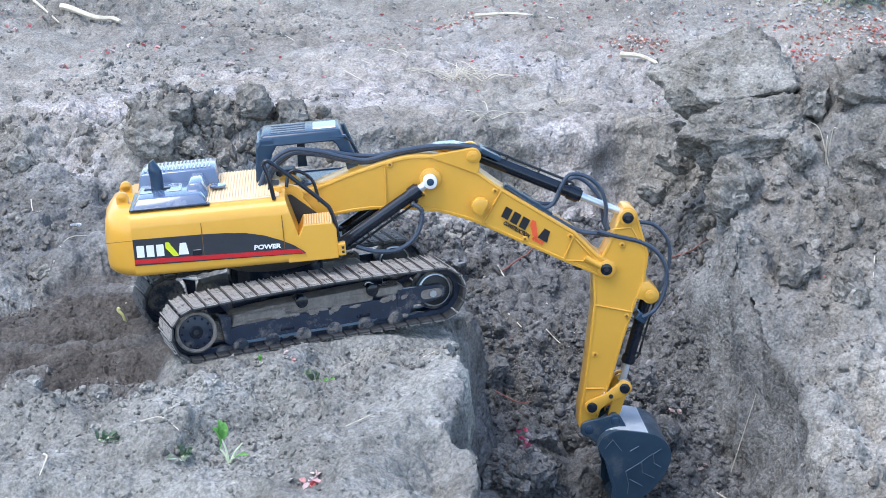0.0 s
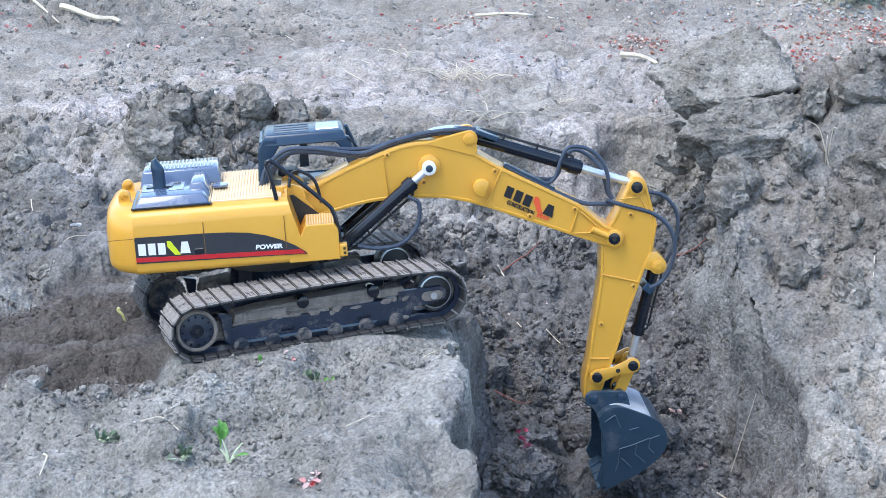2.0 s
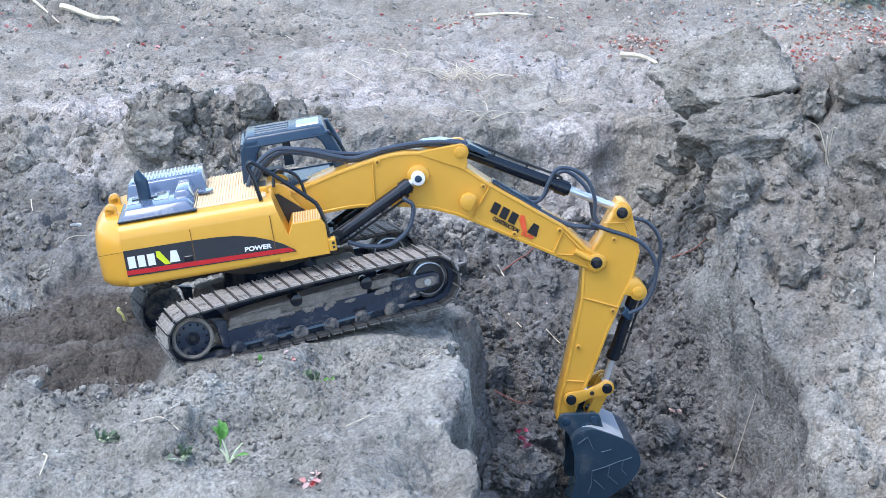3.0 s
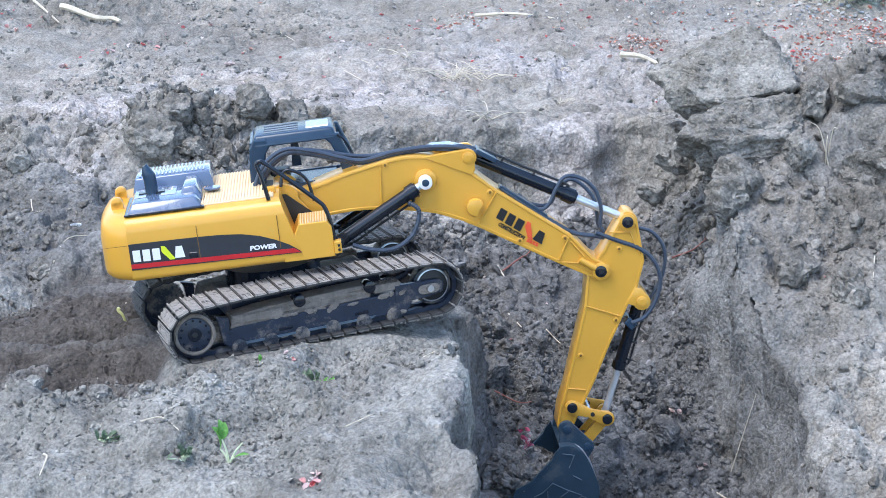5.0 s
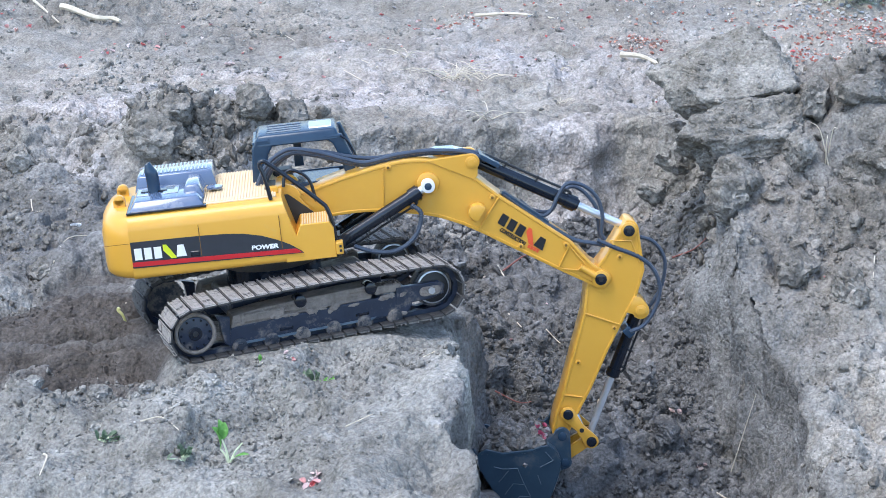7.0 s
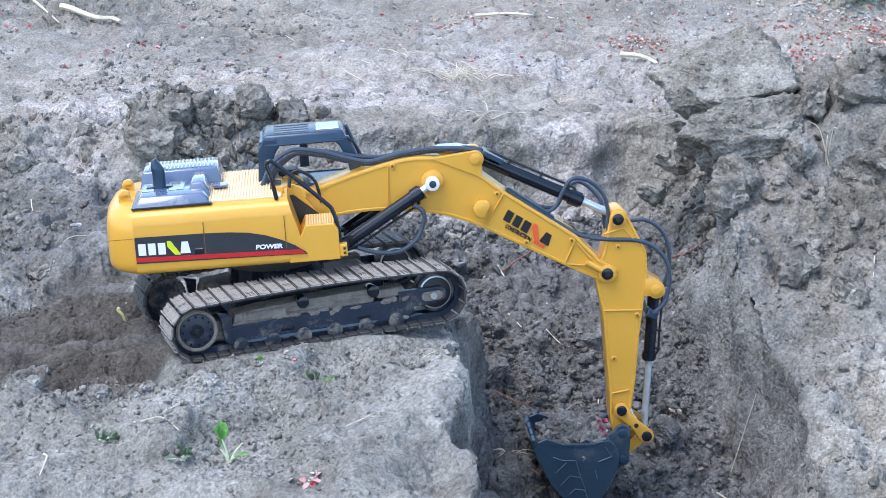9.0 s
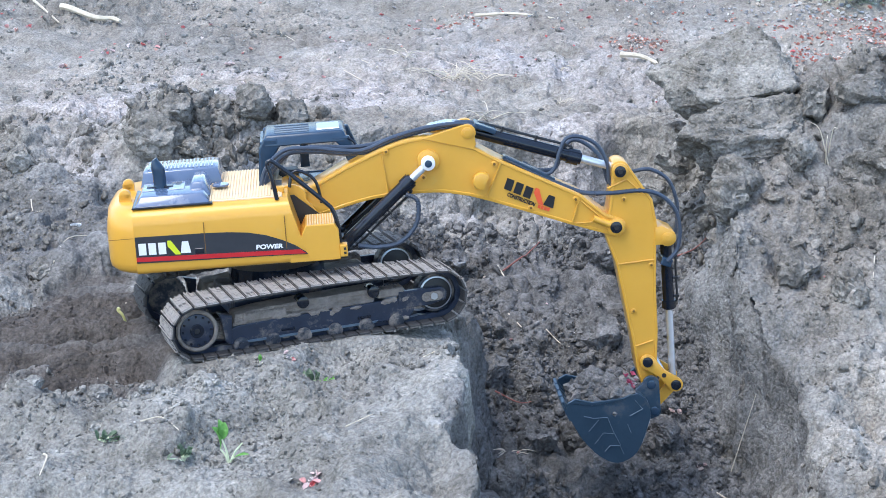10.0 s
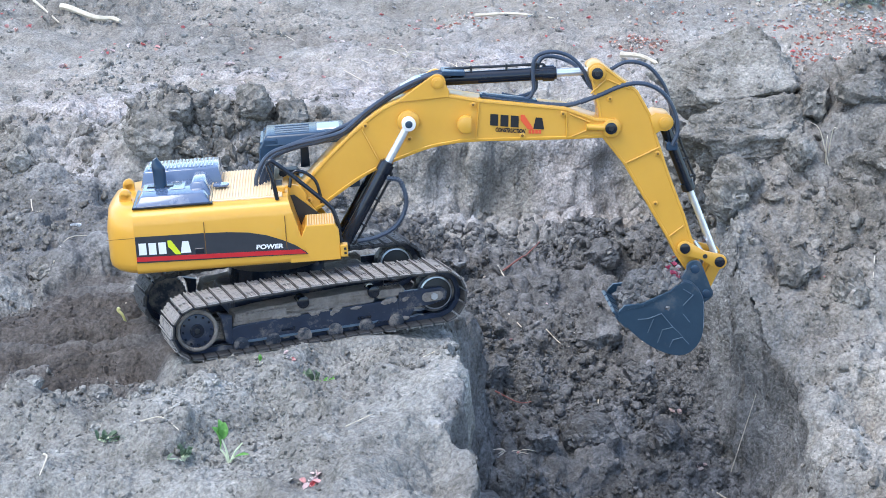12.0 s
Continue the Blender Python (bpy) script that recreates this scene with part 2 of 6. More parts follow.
def rut_zone(x, y):
    """Soil churned up by the tracks behind the machine."""
    al, ac = along(x, y)
    wob = fbm(x, y, 0.10, 4, 73, 0.7) * 0.12
    return step(-0.105, -0.135, al) * step(-1.6, -1.1, al) * step(0.215, 0.13, np.abs(ac - 0.115 + 0.12 * (al + 0.2)) + wob)


def fresh_share(x, y):
    """Brown subsoil that the tracks have turned up, in streaks along their way."""
    return np.clip(rut_zone(x, y) * (0.95 + 1.3 * fbm(x * 0.12, y, 0.03, 3, 77)), 0, 1)


def pale_share(x, y):
    """Pale mineral crust in patches about the rubble and far cut; broad paler areas on the open ground."""
    spots = hump(x, y, -0.56, 0.86, 0.13, 0.09) + 0.9 * hump(x, y, -0.47, 0.62, 0.05, 0.07) + 0.7 * hump(x, y, -0.27, 0.60, 0.06, 0.06) + 0.5 * hump(x, y, 0.05, 1.05, 0.55, 0.17) + 0.5 * hump(x, y, 0.2, 0.82, 0.2, 0.06) + 1.3 * hump(x, y, 0.15, 0.655, 0.15, 0.055) + 0.45 * hump(x, y, -0.25, 1.0, 0.30, 0.16) + 0.5 * hump(x, y, -0.62, 0.80, 0.10, 0.08) + 0.4 * hump(x, y, 0.0, 1.25, 0.5, 0.30)
    return np.clip(spots * (0.75 + 1.6 * fbm(x, y, 0.09, 4, 75, 0.6)), 0, 1)


def tan_warm_light_share(x, y):
    """Tan soil on the far ground, the far cut and the spoil bank, not on the near shelf."""
    # the tint also paints in warmer light than the shelf's blue sky shade
    spread = np.maximum(step(0.45, 0.75, y), step(0.0, 0.10, x - trench_right(y)) * step(-1.3, -0.7, y))
    return np.clip(spread * (0.8 + 1.0 * fbm(x, y, 0.25, 3, 79)), 0, 1)


def along(x, y):
    """Places along and across the undercarriage."""
    dx, dy = x + 0.1555, y + 0.005
    return dx * TC + dy * TS, -dx * TS + dy * TC


def trench_left(y):
    return 0.018 + 0.010 * np.sin(y * 23) - 0.42 * np.clip(y - 0.10, 0, 0.6) - 0.03 * np.clip(-0.22 - y, 0, 0.4)


def trench_right(y):
    return 0.357 - 0.27 * np.clip(y - 0.03, 0, 0.22) + 0.006 * np.sin(y * 31 + 1)


def ground_height(x, y):
    wob = fbm(x, y, 0.16, 3, 3)
    # shelf that carries the machine, and the open ground behind
    shelf = 0.022 + 0.07 * np.clip(x + 0.16, -0.35, 0.25) - 0.04 * step(-0.25, -0.6, y)
    shelf = shelf + 0.040 * fbm(x, y, 0.18, 3, 11) + 0.036 * fbm(x, y, 0.09, 3, 13) + 0.018 * fbm(x, y, 0.045, 3, 12, 0.5)
    lumps = clods(x + 0.15 * wob, y + 0.1 * wob, 0.06, 23) * (0.4 + fbm(x, y, 0.4, 2, 24))
    open_ground = 0.05 + 0.035 * fbm(x, y, 0.5, 3, 21) + 0.016 * fbm(x, y, 0.11, 4, 22, 0.6) + 0.006 * np.clip(lumps, 0, 1) + 0.014 * fbm(x, y, 0.036, 3, 25, 0.65) * (0.6 + 1.4 * np.clip(fbm(x, y, 0.45, 2, 26) + 0.2, 0, 1))
    back = step(0.50, 0.72, y + 0.06 * wob)
    z = shelf * (1 - back) + open_ground * back
    # rubble behind the machine
    rubble = step(-0.02, -0.14, x) * step(0.12, 0.3, y) * step(0.85, 0.62, y)
    z = z + rubble * (0.030 * fbm(x, y, 0.09, 3, 31) + 0.010 * clods(x + wob * 0.10, y + 0.05 * wob, 0.05, 32) - 0.004)
    z = z + 0.085 * hump(x, y, -0.36, 0.66, 0.085, 0.06) + 0.055 * hump(x, y, -0.225, 0.70, 0.06, 0.05) + 0.03 * hump(x, y, -0.55, 0.55, 0.14, 0.1)
    # ruts that the tracks left
    al, ac = along(x, y)
    rut = step(-0.10, -0.135, al) * step(-1.5, -1.0, al) * (step(0.050, 0.024, np.abs(ac + 0.071 + 0.02 * wob)) + step(0.050, 0.024, np.abs(ac - 0.071 + 0.02 * wob)))
    z = z - rut * (0.010 - 0.0028 * np.sin((al + 0.01 * wob) * math.tau / 0.017) * step(-0.5, -0.15, al))
    z = z - 0.016 * step(-0.13, -0.2, al) * step(-1.6, -1.0, al) * step(0.19, 0.1, np.abs(ac))
    # soil dragged out in long furrows by the turning tracks
    churn = rut_zone(x, y)
    ridge = 1 - 2 * np.abs(((y + 0.10 * x + 0.035 * fbm(x * 0.35, y, 0.08, 3, 36)) / 0.044) % 1.0 - 0.5)
    z = z * (1 - 0.85 * churn) + 0.85 * churn * (0.012 + 0.07 * np.clip(x + 0.16, -0.35, 0.25) + 0.020 * fbm(x, y, 0.3, 2, 38))
    z = z - 0.014 * churn + churn * (0.008 * ridge ** 1.3 + 0.022 * fbm(x * 0.10, y, 0.020, 3, 34, 0.6) + 0.008 * fbm(x, y, 0.018, 3, 35, 0.6))
    # ridge beside the near track, hummocks before it
    z = z + 0.012 * np.exp(-((ac + 0.150 + 0.03 * wob) / 0.025) ** 2) * step(0.02, -0.06, al) - (0.004 + 0.022 * step(0.0, 0.14, al)) * step(0.19, 0.12, np.abs(ac)) * step(-0.16, -0.10, al) * step(0.3, 0.2, al) 
    for hx, hy, sx, sy, h in ((-0.185, -0.235, 0.045, 0.030, 0.016), (-0.235, -0.275, 0.050, 0.022, 0.012), (-0.055, -0.200, 0.060, 0.028, 0.016), (-0.13, -0.265, 0.060, 0.022, -0.012), (-0.03, -0.330, 0.055, 0.035, 0.014), (-0.10, -0.345, 0.07, 0.025, -0.008), (-0.015, -0.235, 0.03, 0.025, 0.012), (-0.03, -0.44, 0.06, 0.03, 0.016), (-0.37, -0.30, 0.09, 0.03, 0.008), (-0.30, -0.20, 0.05, 0.016, 0.012), (-0.42, -0.235, 0.07, 0.014, 0.010)):
        z = z + h * hump(x + 0.02 * wob, y + 0.02 * wob, hx, hy, sx, sy)
    # trench
    xl, xr = trench_left(y), trench_right(y)
    floor = -0.205 + 0.25 * np.clip(y, -0.05, 0.64) + 0.026 * fbm(x, y, 0.1, 2, 41)
    floor = floor + 0.018 * fbm(x, y, 0.035, 3, 42) + 0.008 * clods(x + 0.08 * wob, y + 0.05 * wob, 0.04, 43) - 0.006
    floor = floor + 0.05 * step(0.10, 0.0, x - xl) * step(0.05, 0.35, y)
    floor = floor + 0.035 * hump(x, y, 0.075, 0.07, 0.05, 0.06) + 0.06 * hump(x, y, 0.04, -0.065, 0.032, 0.035) + 0.03 * hump(x, y, 0.07, 0.015, 0.04, 0.03) + 0.012 * clods(x + 0.06 * wob, y, 0.03, 44)
    edge = fbm(x, y, 0.09, 4, 51) * 0.045
    reach = step(-0.85, -0.70, y + 0.1 * wob)
    wall_l = scarp(-0.004, 0.040 + 0.12 * step(0.05, 0.3, y), x - xl + edge) * reach * step(1.6, 1.0, x)
    z = z * (1 - wall_l) + floor * wall_l
    # far wall, with a crumbling lip
    lip = 0.635 + 0.05 * fbm(x, y * 0, 0.30, 3, 61) + 0.03 * fbm(x, y, 0.06, 3, 62)
    wall_f = step(0.0, 0.045, y - lip) * step(-0.02, 0.05, x - xl) * step(1.6, 1.0, x)
    top = open_ground + 0.03 * hump(x, y, 0.0, 0.70, 0.6, 0.07)
    z = z * (1 - wall_f) + np.maximum(top, z) * wall_f
    # bank and spoil heap across the trench
    yy = np.clip(y, -0.6, 0.46)
    bank = -0.05 + np.where(yy > 0, 0.45 * yy, 0.26 * yy) + 0.13 * (np.clip(x, 0, 0.75) - 0.33)
    bank = bank + 0.06 * wob + 0.036 * fbm(x, y, 0.12, 4, 63, 0.55) + 0.014 * clods(x + 0.18 * wob, y + 0.10 * wob, 0.06, 64) * np.clip(0.5 + 2 * fbm(x, y, 0.2, 2, 65), 0, 1) - 0.006
    bank = bank + 0.020 * fbm(x * 0.5 + y * 0.9, y * 0.35 - x * 0.3, 0.05, 3, 67, 0.6) + 0.012 * fbm(x, y, 0.03, 3, 68, 0.6)
    bank = bank - 0.16 * step(0.46, 0.72, y)
    bank = np.where(y > 0.5, np.maximum(bank, open_ground), bank)
    soft = 0.10 * step(0.18, 0.45, y)
    wall_r = (1 - scarp(-0.018 - soft, 0.010 + soft * 0.8, -(x - xr + edge * 0.5))) * step(0.95, 0.7, y) * step(1.6, 1.0, x) * np.maximum(reach, step(-0.9, -0.6, y))
    z = z * (1 - wall_r) + bank * wall_r
    # the tracks have pressed their bed flat
    bed = 0.0224 + math.tan(radians(CHASSIS_RISE)) * al - math.tan(radians(CHASSIS_LEAN)) * ac - 0.020 * step(0.03, 0.17, al)
    press = step(0.160, 0.135, np.abs(al + 0.005)) * step(0.118, 0.103, np.abs(ac)) * (1 - wall_l)
    z = z * (1 - press) + np.minimum(bed, z * 0.15 + bed * 0.85) * press
    # and squeezed a low berm out beside the near one
    berm = 0.009 * np.exp(-((ac + 0.124 + 0.012 * wob) / 0.013) ** 2) * step(0.05, -0.03, al) * step(-0.19, -0.15, al)
    z = z + berm * (1 + 1.5 * fbm(x, y, 0.03, 2, 66)) * (1 - wall_l)
    return z


def noise3(x, y, z, seed):
    ix, iy, iz = np.floor(x), np.floor(y), np.floor(z)
    fx, fy, fz = x - ix, y - iy, z - iz
    fx, fy, fz = (f * f * (3 - 2 * f) for f in (fx, fy, fz))
    out = 0
    for k in (0, 1):
        w = fz if k else 1 - fz
        s = iz + k
        a, b = lattice(ix + s * 57, iy + s * 131, seed), lattice(ix + 1 + s * 57, iy + s * 131, seed)
        c, d = lattice(ix + s * 57, iy + 1 + s * 131, seed), lattice(ix + 1 + s * 57, iy + 1 + s * 131, seed)
        out = out + w * ((a + (b - a) * fx) * (1 - fy) + (c + (d - c) * fx) * fy)
    return out - 0.5


def roughened(X, Y, Z):
    """The sheet with relief pushed out along its own slope, so that steep faces are as broken as flat ones."""
    dzx = np.gradient(Z, axis=1) / np.gradient(X, axis=1)
    dzy = np.gradient(Z, axis=0) / np.gradient(Y, axis=0)
    n = np.sqrt(1 + dzx ** 2 + dzy ** 2)
    steep = np.clip((n - 1.0) / 1.2, 0, 1)
    near = step(3.5, 1.2, np.hypot(X, Y))
    out = np.zeros_like(Z)
    size, amp = 0.05, 0.020
    for k in range(5):
        share = steep if k < 1 else (0.35 if k < 2 else 0.62) * (1 - steep) + steep
        nz = noise3(X / size, Y / size, Z / size, 90 + k)
        out += share * amp * (nz if k % 2 == 0 else np.abs(nz) * 1.6 - 0.25)
        size, amp = size * 0.48, amp * 0.60
    al, ac = along(X, Y)
    bed = step(0.165, 0.14, np.abs(al)) * step(0.12, 0.104, np.abs(ac)) * step(0.11, 0.05, al)
    out = out * near * (1 - bed * (1 - steep)) * (1 - 0.55 * rut_zone(X, Y))
    return X - dzx / n * out, Y - dzy / n * out, Z + out / n


def graded(lo, hi, fine, far_lo, far_hi, growth=1.16):
    """Coordinates that are dense between lo and hi and widen out to far_lo and far_hi."""
    mid = list(np.arange(lo, hi, fine))
    s, v, left = fine, lo, []
    while v > far_lo:
        s *= growth
        v -= s
        left.append(v)
    s, v, right = fine, mid[-1], []
    while v < far_hi:
        s *= growth if v > 2.4 or far_hi < 3 else 1.012
        v += s
        right.append(v)
    return np.array(left[::-1] + mid + right)


gx = graded(-0.60, 0.66, 0.0024, -60, 60, 1.06)
gx = np.unique(np.concatenate([gx, np.arange(0.0, 0.06, 0.0016), np.arange(0.31, 0.39, 0.0016)]).round(4))
gy = graded(-0.48, 0.78, 0.0042, -40, 140, 1.12)
gy = np.unique(np.concatenate([gy, np.arange(0.58, 0.72, 0.0024)]).round(4))
gx, gy = gx[np.r_[True, np.diff(gx) > 0.0008]], gy[np.r_[True, np.diff(gy) > 0.0008]]
GX, GY = np.meshgrid(gx, gy)
GZ = ground_height(GX, GY)
DUG, PALE, TURNED, TAN_WARM_LIGHT = dug_share(GX, GY), pale_share(GX, GY), fresh_share(GX, GY), tan_warm_light_share(GX, GY)
GX, GY, GZ = roughened(GX, GY, GZ)


def surface_z(x, y):
    """Heights of the finished sheet, between its grid points."""
    i = np.clip(np.searchsorted(gx, x) - 1, 0, len(gx) - 2)
    j = np.clip(np.searchsorted(gy, y) - 1, 0, len(gy) - 2)
    u, v = (x - gx[i]) / (gx[i + 1] - gx[i]), (y - gy[j]) / (gy[j + 1] - gy[j])
    return (GZ[j, i] * (1 - u) + GZ[j, i + 1] * u) * (1 - v) + (GZ[j + 1, i] * (1 - u) + GZ[j + 1, i + 1] * u) * v


def height_at(x, y):
    return float(surface_z(np.array([float(x)]), np.array([float(y)]))[0])


def soil_material(name, dry, damp, attribute=True, bump=0.8):
    m = bpy.data.materials.new(name)
    m.use_nodes = True
    nt = m.node_tree
    bs = nt.nodes["Principled BSDF"]
    co = nt.nodes.new("ShaderNodeTexCoord")

    def noise_node(scale, detail=8, rough=0.65):
        n = nt.nodes.new("ShaderNodeTexNoise")
        n.inputs["Scale"].default_value, n.inputs["Detail"].default_value, n.inputs["Roughness"].default_value = scale, detail, rough
        nt.links.new(co.outputs["Object"], n.inputs["Vector"])
        return n

    def ramp_node(src, c0, c1, lo=0.32, hi=0.68):
        r = nt.nodes.new("ShaderNodeValToRGB")
        r.color_ramp.elements[0].position, r.color_ramp.elements[0].color = lo, (*c0, 1)
        r.color_ramp.elements[1].position, r.color_ramp.elements[1].color = hi, (*c1, 1)
        nt.links.new(src, r.inputs[0])
        return r.outputs[0]

    def mix_node(fac, a, b, kind="MIX"):
        x = nt.nodes.new("ShaderNodeMix")
        x.data_type, x.blend_type = "RGBA", kind
        if isinstance(fac, float):
            x.inputs[0].default_value = fac
        else:
            nt.links.new(fac, x.inputs[0])
        nt.links.new(a, x.inputs[6])
        nt.links.new(b, x.inputs[7])
        return x.outputs[2]

    broad, fine, grain = noise_node(3.0), noise_node(28), noise_node(300, 3)
    dry_c = mix_node(fine.outputs["Fac"], ramp_node(broad.outputs["Fac"], dry[0], tuple(c * 1.25 for c in dry[1]), 0.38, 0.66), ramp_node(fine.outputs["Fac"], dry[0], dry[1]))
    damp_c = ramp_node(fine.outputs["Fac"], damp[0], damp[1])
    col = damp_c
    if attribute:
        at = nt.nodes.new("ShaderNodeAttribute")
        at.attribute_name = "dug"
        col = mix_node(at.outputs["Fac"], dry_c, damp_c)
        turned = nt.nodes.new("ShaderNodeAttribute")
        turned.attribute_name = "fresh"
        col = mix_node(turned.outputs["Fac"], col, ramp_node(fine.outputs["Fac"], FRESH[0], FRESH[1]))
        crust = nt.nodes.new("ShaderNodeAttribute")
        crust.attribute_name = "pale"
        col = mix_node(crust.outputs["Fac"], col, ramp_node(fine.outputs["Fac"], (0.33, 0.32, 0.315), (0.48, 0.47, 0.47)))
        tan = nt.nodes.new("ShaderNodeAttribute")
        tan.attribute_name = "tan_warm_light"
        col = mix_node(1.0, col, ramp_node(tan.outputs["Fac"], (1.0, 1.0, 1.0), (1.05, 0.985, 0.925), 0.0, 1.0), "MULTIPLY")
    if not attribute:
        isl = nt.nodes.new("ShaderNodeNewGeometry")
        col = mix_node(1.0, col, ramp_node(isl.outputs["Random Per Island"], (0.74, 0.74, 0.74), (1.22, 1.22, 1.21), 0.0, 1.0), "MULTIPLY")
    speck = ramp_node(grain.outputs["Fac"], (0.74, 0.74, 0.74), (1.23, 1.23, 1.23), 0.34, 0.66)
    col = mix_node(1.0, col, speck, "MULTIPLY")
    fleck = noise_node(75, 5, 0.6)
    col = mix_node(1.0, col, ramp_node(fleck.outputs["Fac"], (0.86, 0.855, 0.85), (1.15, 1.155, 1.16), 0.36, 0.64), "MULTIPLY")
    stain = noise_node(11, 5, 0.6)
    col = mix_node(1.0, col, ramp_node(stain.outputs["Fac"], (0.86, 0.845, 0.825), (1.12, 1.125, 1.14), 0.36, 0.64), "MULTIPLY")
    nt.links.new(col, bs.inputs["Base Color"])
    bs.inputs["Roughness"].default_value = 0.95
    bs.inputs["Specular IOR Level"].default_value = 0.2

    def bump_node(src, strength, distance, before=None, invert=False):
        b = nt.nodes.new("ShaderNodeBump")
        b.invert = invert
        b.inputs["Strength"].default_value, b.inputs["Distance"].default_value = strength, distance
        nt.links.new(src, b.inputs["Height"])
        if before is not None:
            nt.links.new(before, b.inputs["Normal"])
        return b.outputs[0]

    def cells(scale, feature="F1"):
        v = nt.nodes.new("ShaderNodeTexVoronoi")
        v.feature = feature
        v.inputs["Scale"].default_value = scale
        warp = nt.nodes.new("ShaderNodeMix")
        warp.data_type = "VECTOR"
        warp.inputs[0].default_value = 0.04 if scale < 60 else 0.012
        nt.links.new(co.outputs["Object"], warp.inputs[4])
        nt.links.new(fine.outputs["Color"], warp.inputs[5])
        nt.links.new(warp.outputs[1], v.inputs["Vector"])
        return v

    mid = noise_node(110, 5, 0.6)
    normal = bump_node(mid.outputs["Fac"], 0.85, 0.0052)
    # crumbs of two sizes, pressed into the surface
    normal = bump_node(cells(170).outputs["Distance"], 0.6, 0.0035, normal, True)
    normal = bump_node(cells(420).outputs["Distance"], 0.42, 0.0014, normal, True)
    if attribute:
        # drying cracks, where a crust has formed
        gap = nt.nodes.new("ShaderNodeMapRange")
        gap.inputs[1].default_value, gap.inputs[2].default_value = 0.0, 0.035
        nt.links.new(cells(26, "DISTANCE_TO_EDGE").outputs["Distance"], gap.inputs[0])
        b = nt.nodes.new("ShaderNodeBump")
        b.inputs["Distance"].default_value = 0.0012
        nt.links.new(crust.outputs["Fac"], b.inputs["Strength"])
        nt.links.new(gap.outputs[0], b.inputs["Height"])
        nt.links.new(normal, b.inputs["Normal"])
        normal = b.outputs[0]
    nt.links.new(normal, bs.inputs["Normal"])
    return m


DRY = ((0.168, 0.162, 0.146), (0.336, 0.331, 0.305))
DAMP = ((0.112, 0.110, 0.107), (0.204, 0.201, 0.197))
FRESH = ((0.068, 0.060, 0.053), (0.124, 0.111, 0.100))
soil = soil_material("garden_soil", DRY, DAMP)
TAN = ((0.150, 0.140, 0.122), (0.298, 0.282, 0.252))
soil_dry = soil_material("dry_clod", DAMP, DRY, attribute=False)
soil_tan = soil_material("tan_clod", DAMP, TAN, attribute=False)
soil_damp = soil_material("damp_crumb", DRY, DAMP, attribute=False)
soil_fresh = soil_material("fresh_crumb", DAMP, FRESH, attribute=False)


def grid_mesh(name, X, Y, Z):
    ny, nx = X.shape
    me = bpy.data.meshes.new(name)
    me.vertices.add(nx * ny)
    me.vertices.foreach_set("co", np.stack([X, Y, Z], -1).astype(np.float32).ravel())
    i = np.arange(nx * ny).reshape(ny, nx)
    q = np.stack([i[:-1, :-1], i[:-1, 1:], i[1:, 1:], i[1:, :-1]], -1).reshape(-1, 4)
    me.loops.add(q.size)
    me.loops.foreach_set("vertex_index", q.astype(np.int32).ravel())
    me.polygons.add(len(q))
    me.polygons.foreach_set("loop_start", np.arange(0, q.size, 4, dtype=np.int32))
    me.polygons.foreach_set("use_smooth", np.ones(len(q), dtype=bool))
    me.update(calc_edges=True)
    return me


ground_me = grid_mesh("ground", GX, GY, GZ)
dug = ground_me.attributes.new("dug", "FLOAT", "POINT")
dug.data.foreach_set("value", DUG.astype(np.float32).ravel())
pale = ground_me.attributes.new("pale", "FLOAT", "POINT")
pale.data.foreach_set("value", PALE.astype(np.float32).ravel())
fresh = ground_me.attributes.new("fresh", "FLOAT", "POINT")
fresh.data.foreach_set("value", TURNED.astype(np.float32).ravel())
tan_warm_light = ground_me.attributes.new("tan_warm_light", "FLOAT", "POINT")
tan_warm_light.data.foreach_set("value", TAN_WARM_LIGHT.astype(np.float32).ravel())
ground_me.materials.append(soil)
tagged(new("ground", ground_me), "grey-brown garden soil with a dug trench, spoil heap and track ruts", "ground", kind="structure")

# ---- the toy excavator ----
# its space: x forward, y to its left side, z up, in the plane of boom and arm (y = 0 is the face of the boom)
BASE = Matrix(((0.9979, -0.0633, 0.0155, 0.0), (0.0626, 0.9972, 0.0402, 0.0006), (-0.0180, -0.0392, 0.9991, 0.0960), (0, 0, 0, 1)))
excavator = tagged(new("excavator"), "yellow toy tracked excavator with navy cab, digging at the trench edge", "toy excavator")
excavator.matrix_world = BASE
UNDER = BASE.inverted() @ CHASSIS
UPPER = Matrix.Translation((-0.2, 0.018, 0.0)) @ pose(0, 0, 0, 0, -4.6, 0)


def under(name, bm, material, label="", parent=None, smooth=False):
    ob = part(name, bm, material, parent or excavator, label, smooth)
    if parent is None:
        ob.matrix_basis = UNDER
    return ob


def upper(name, bm, material, label="", parent=None, smooth=False):
    ob = part(name, bm, material, parent or excavator, label, smooth)
    if parent is None:
        ob.matrix_basis = UPPER
    return ob


# -- undercarriage --
SPROCKET_X, IDLER_X, WRAP = -0.1225, 0.130, 0.0250


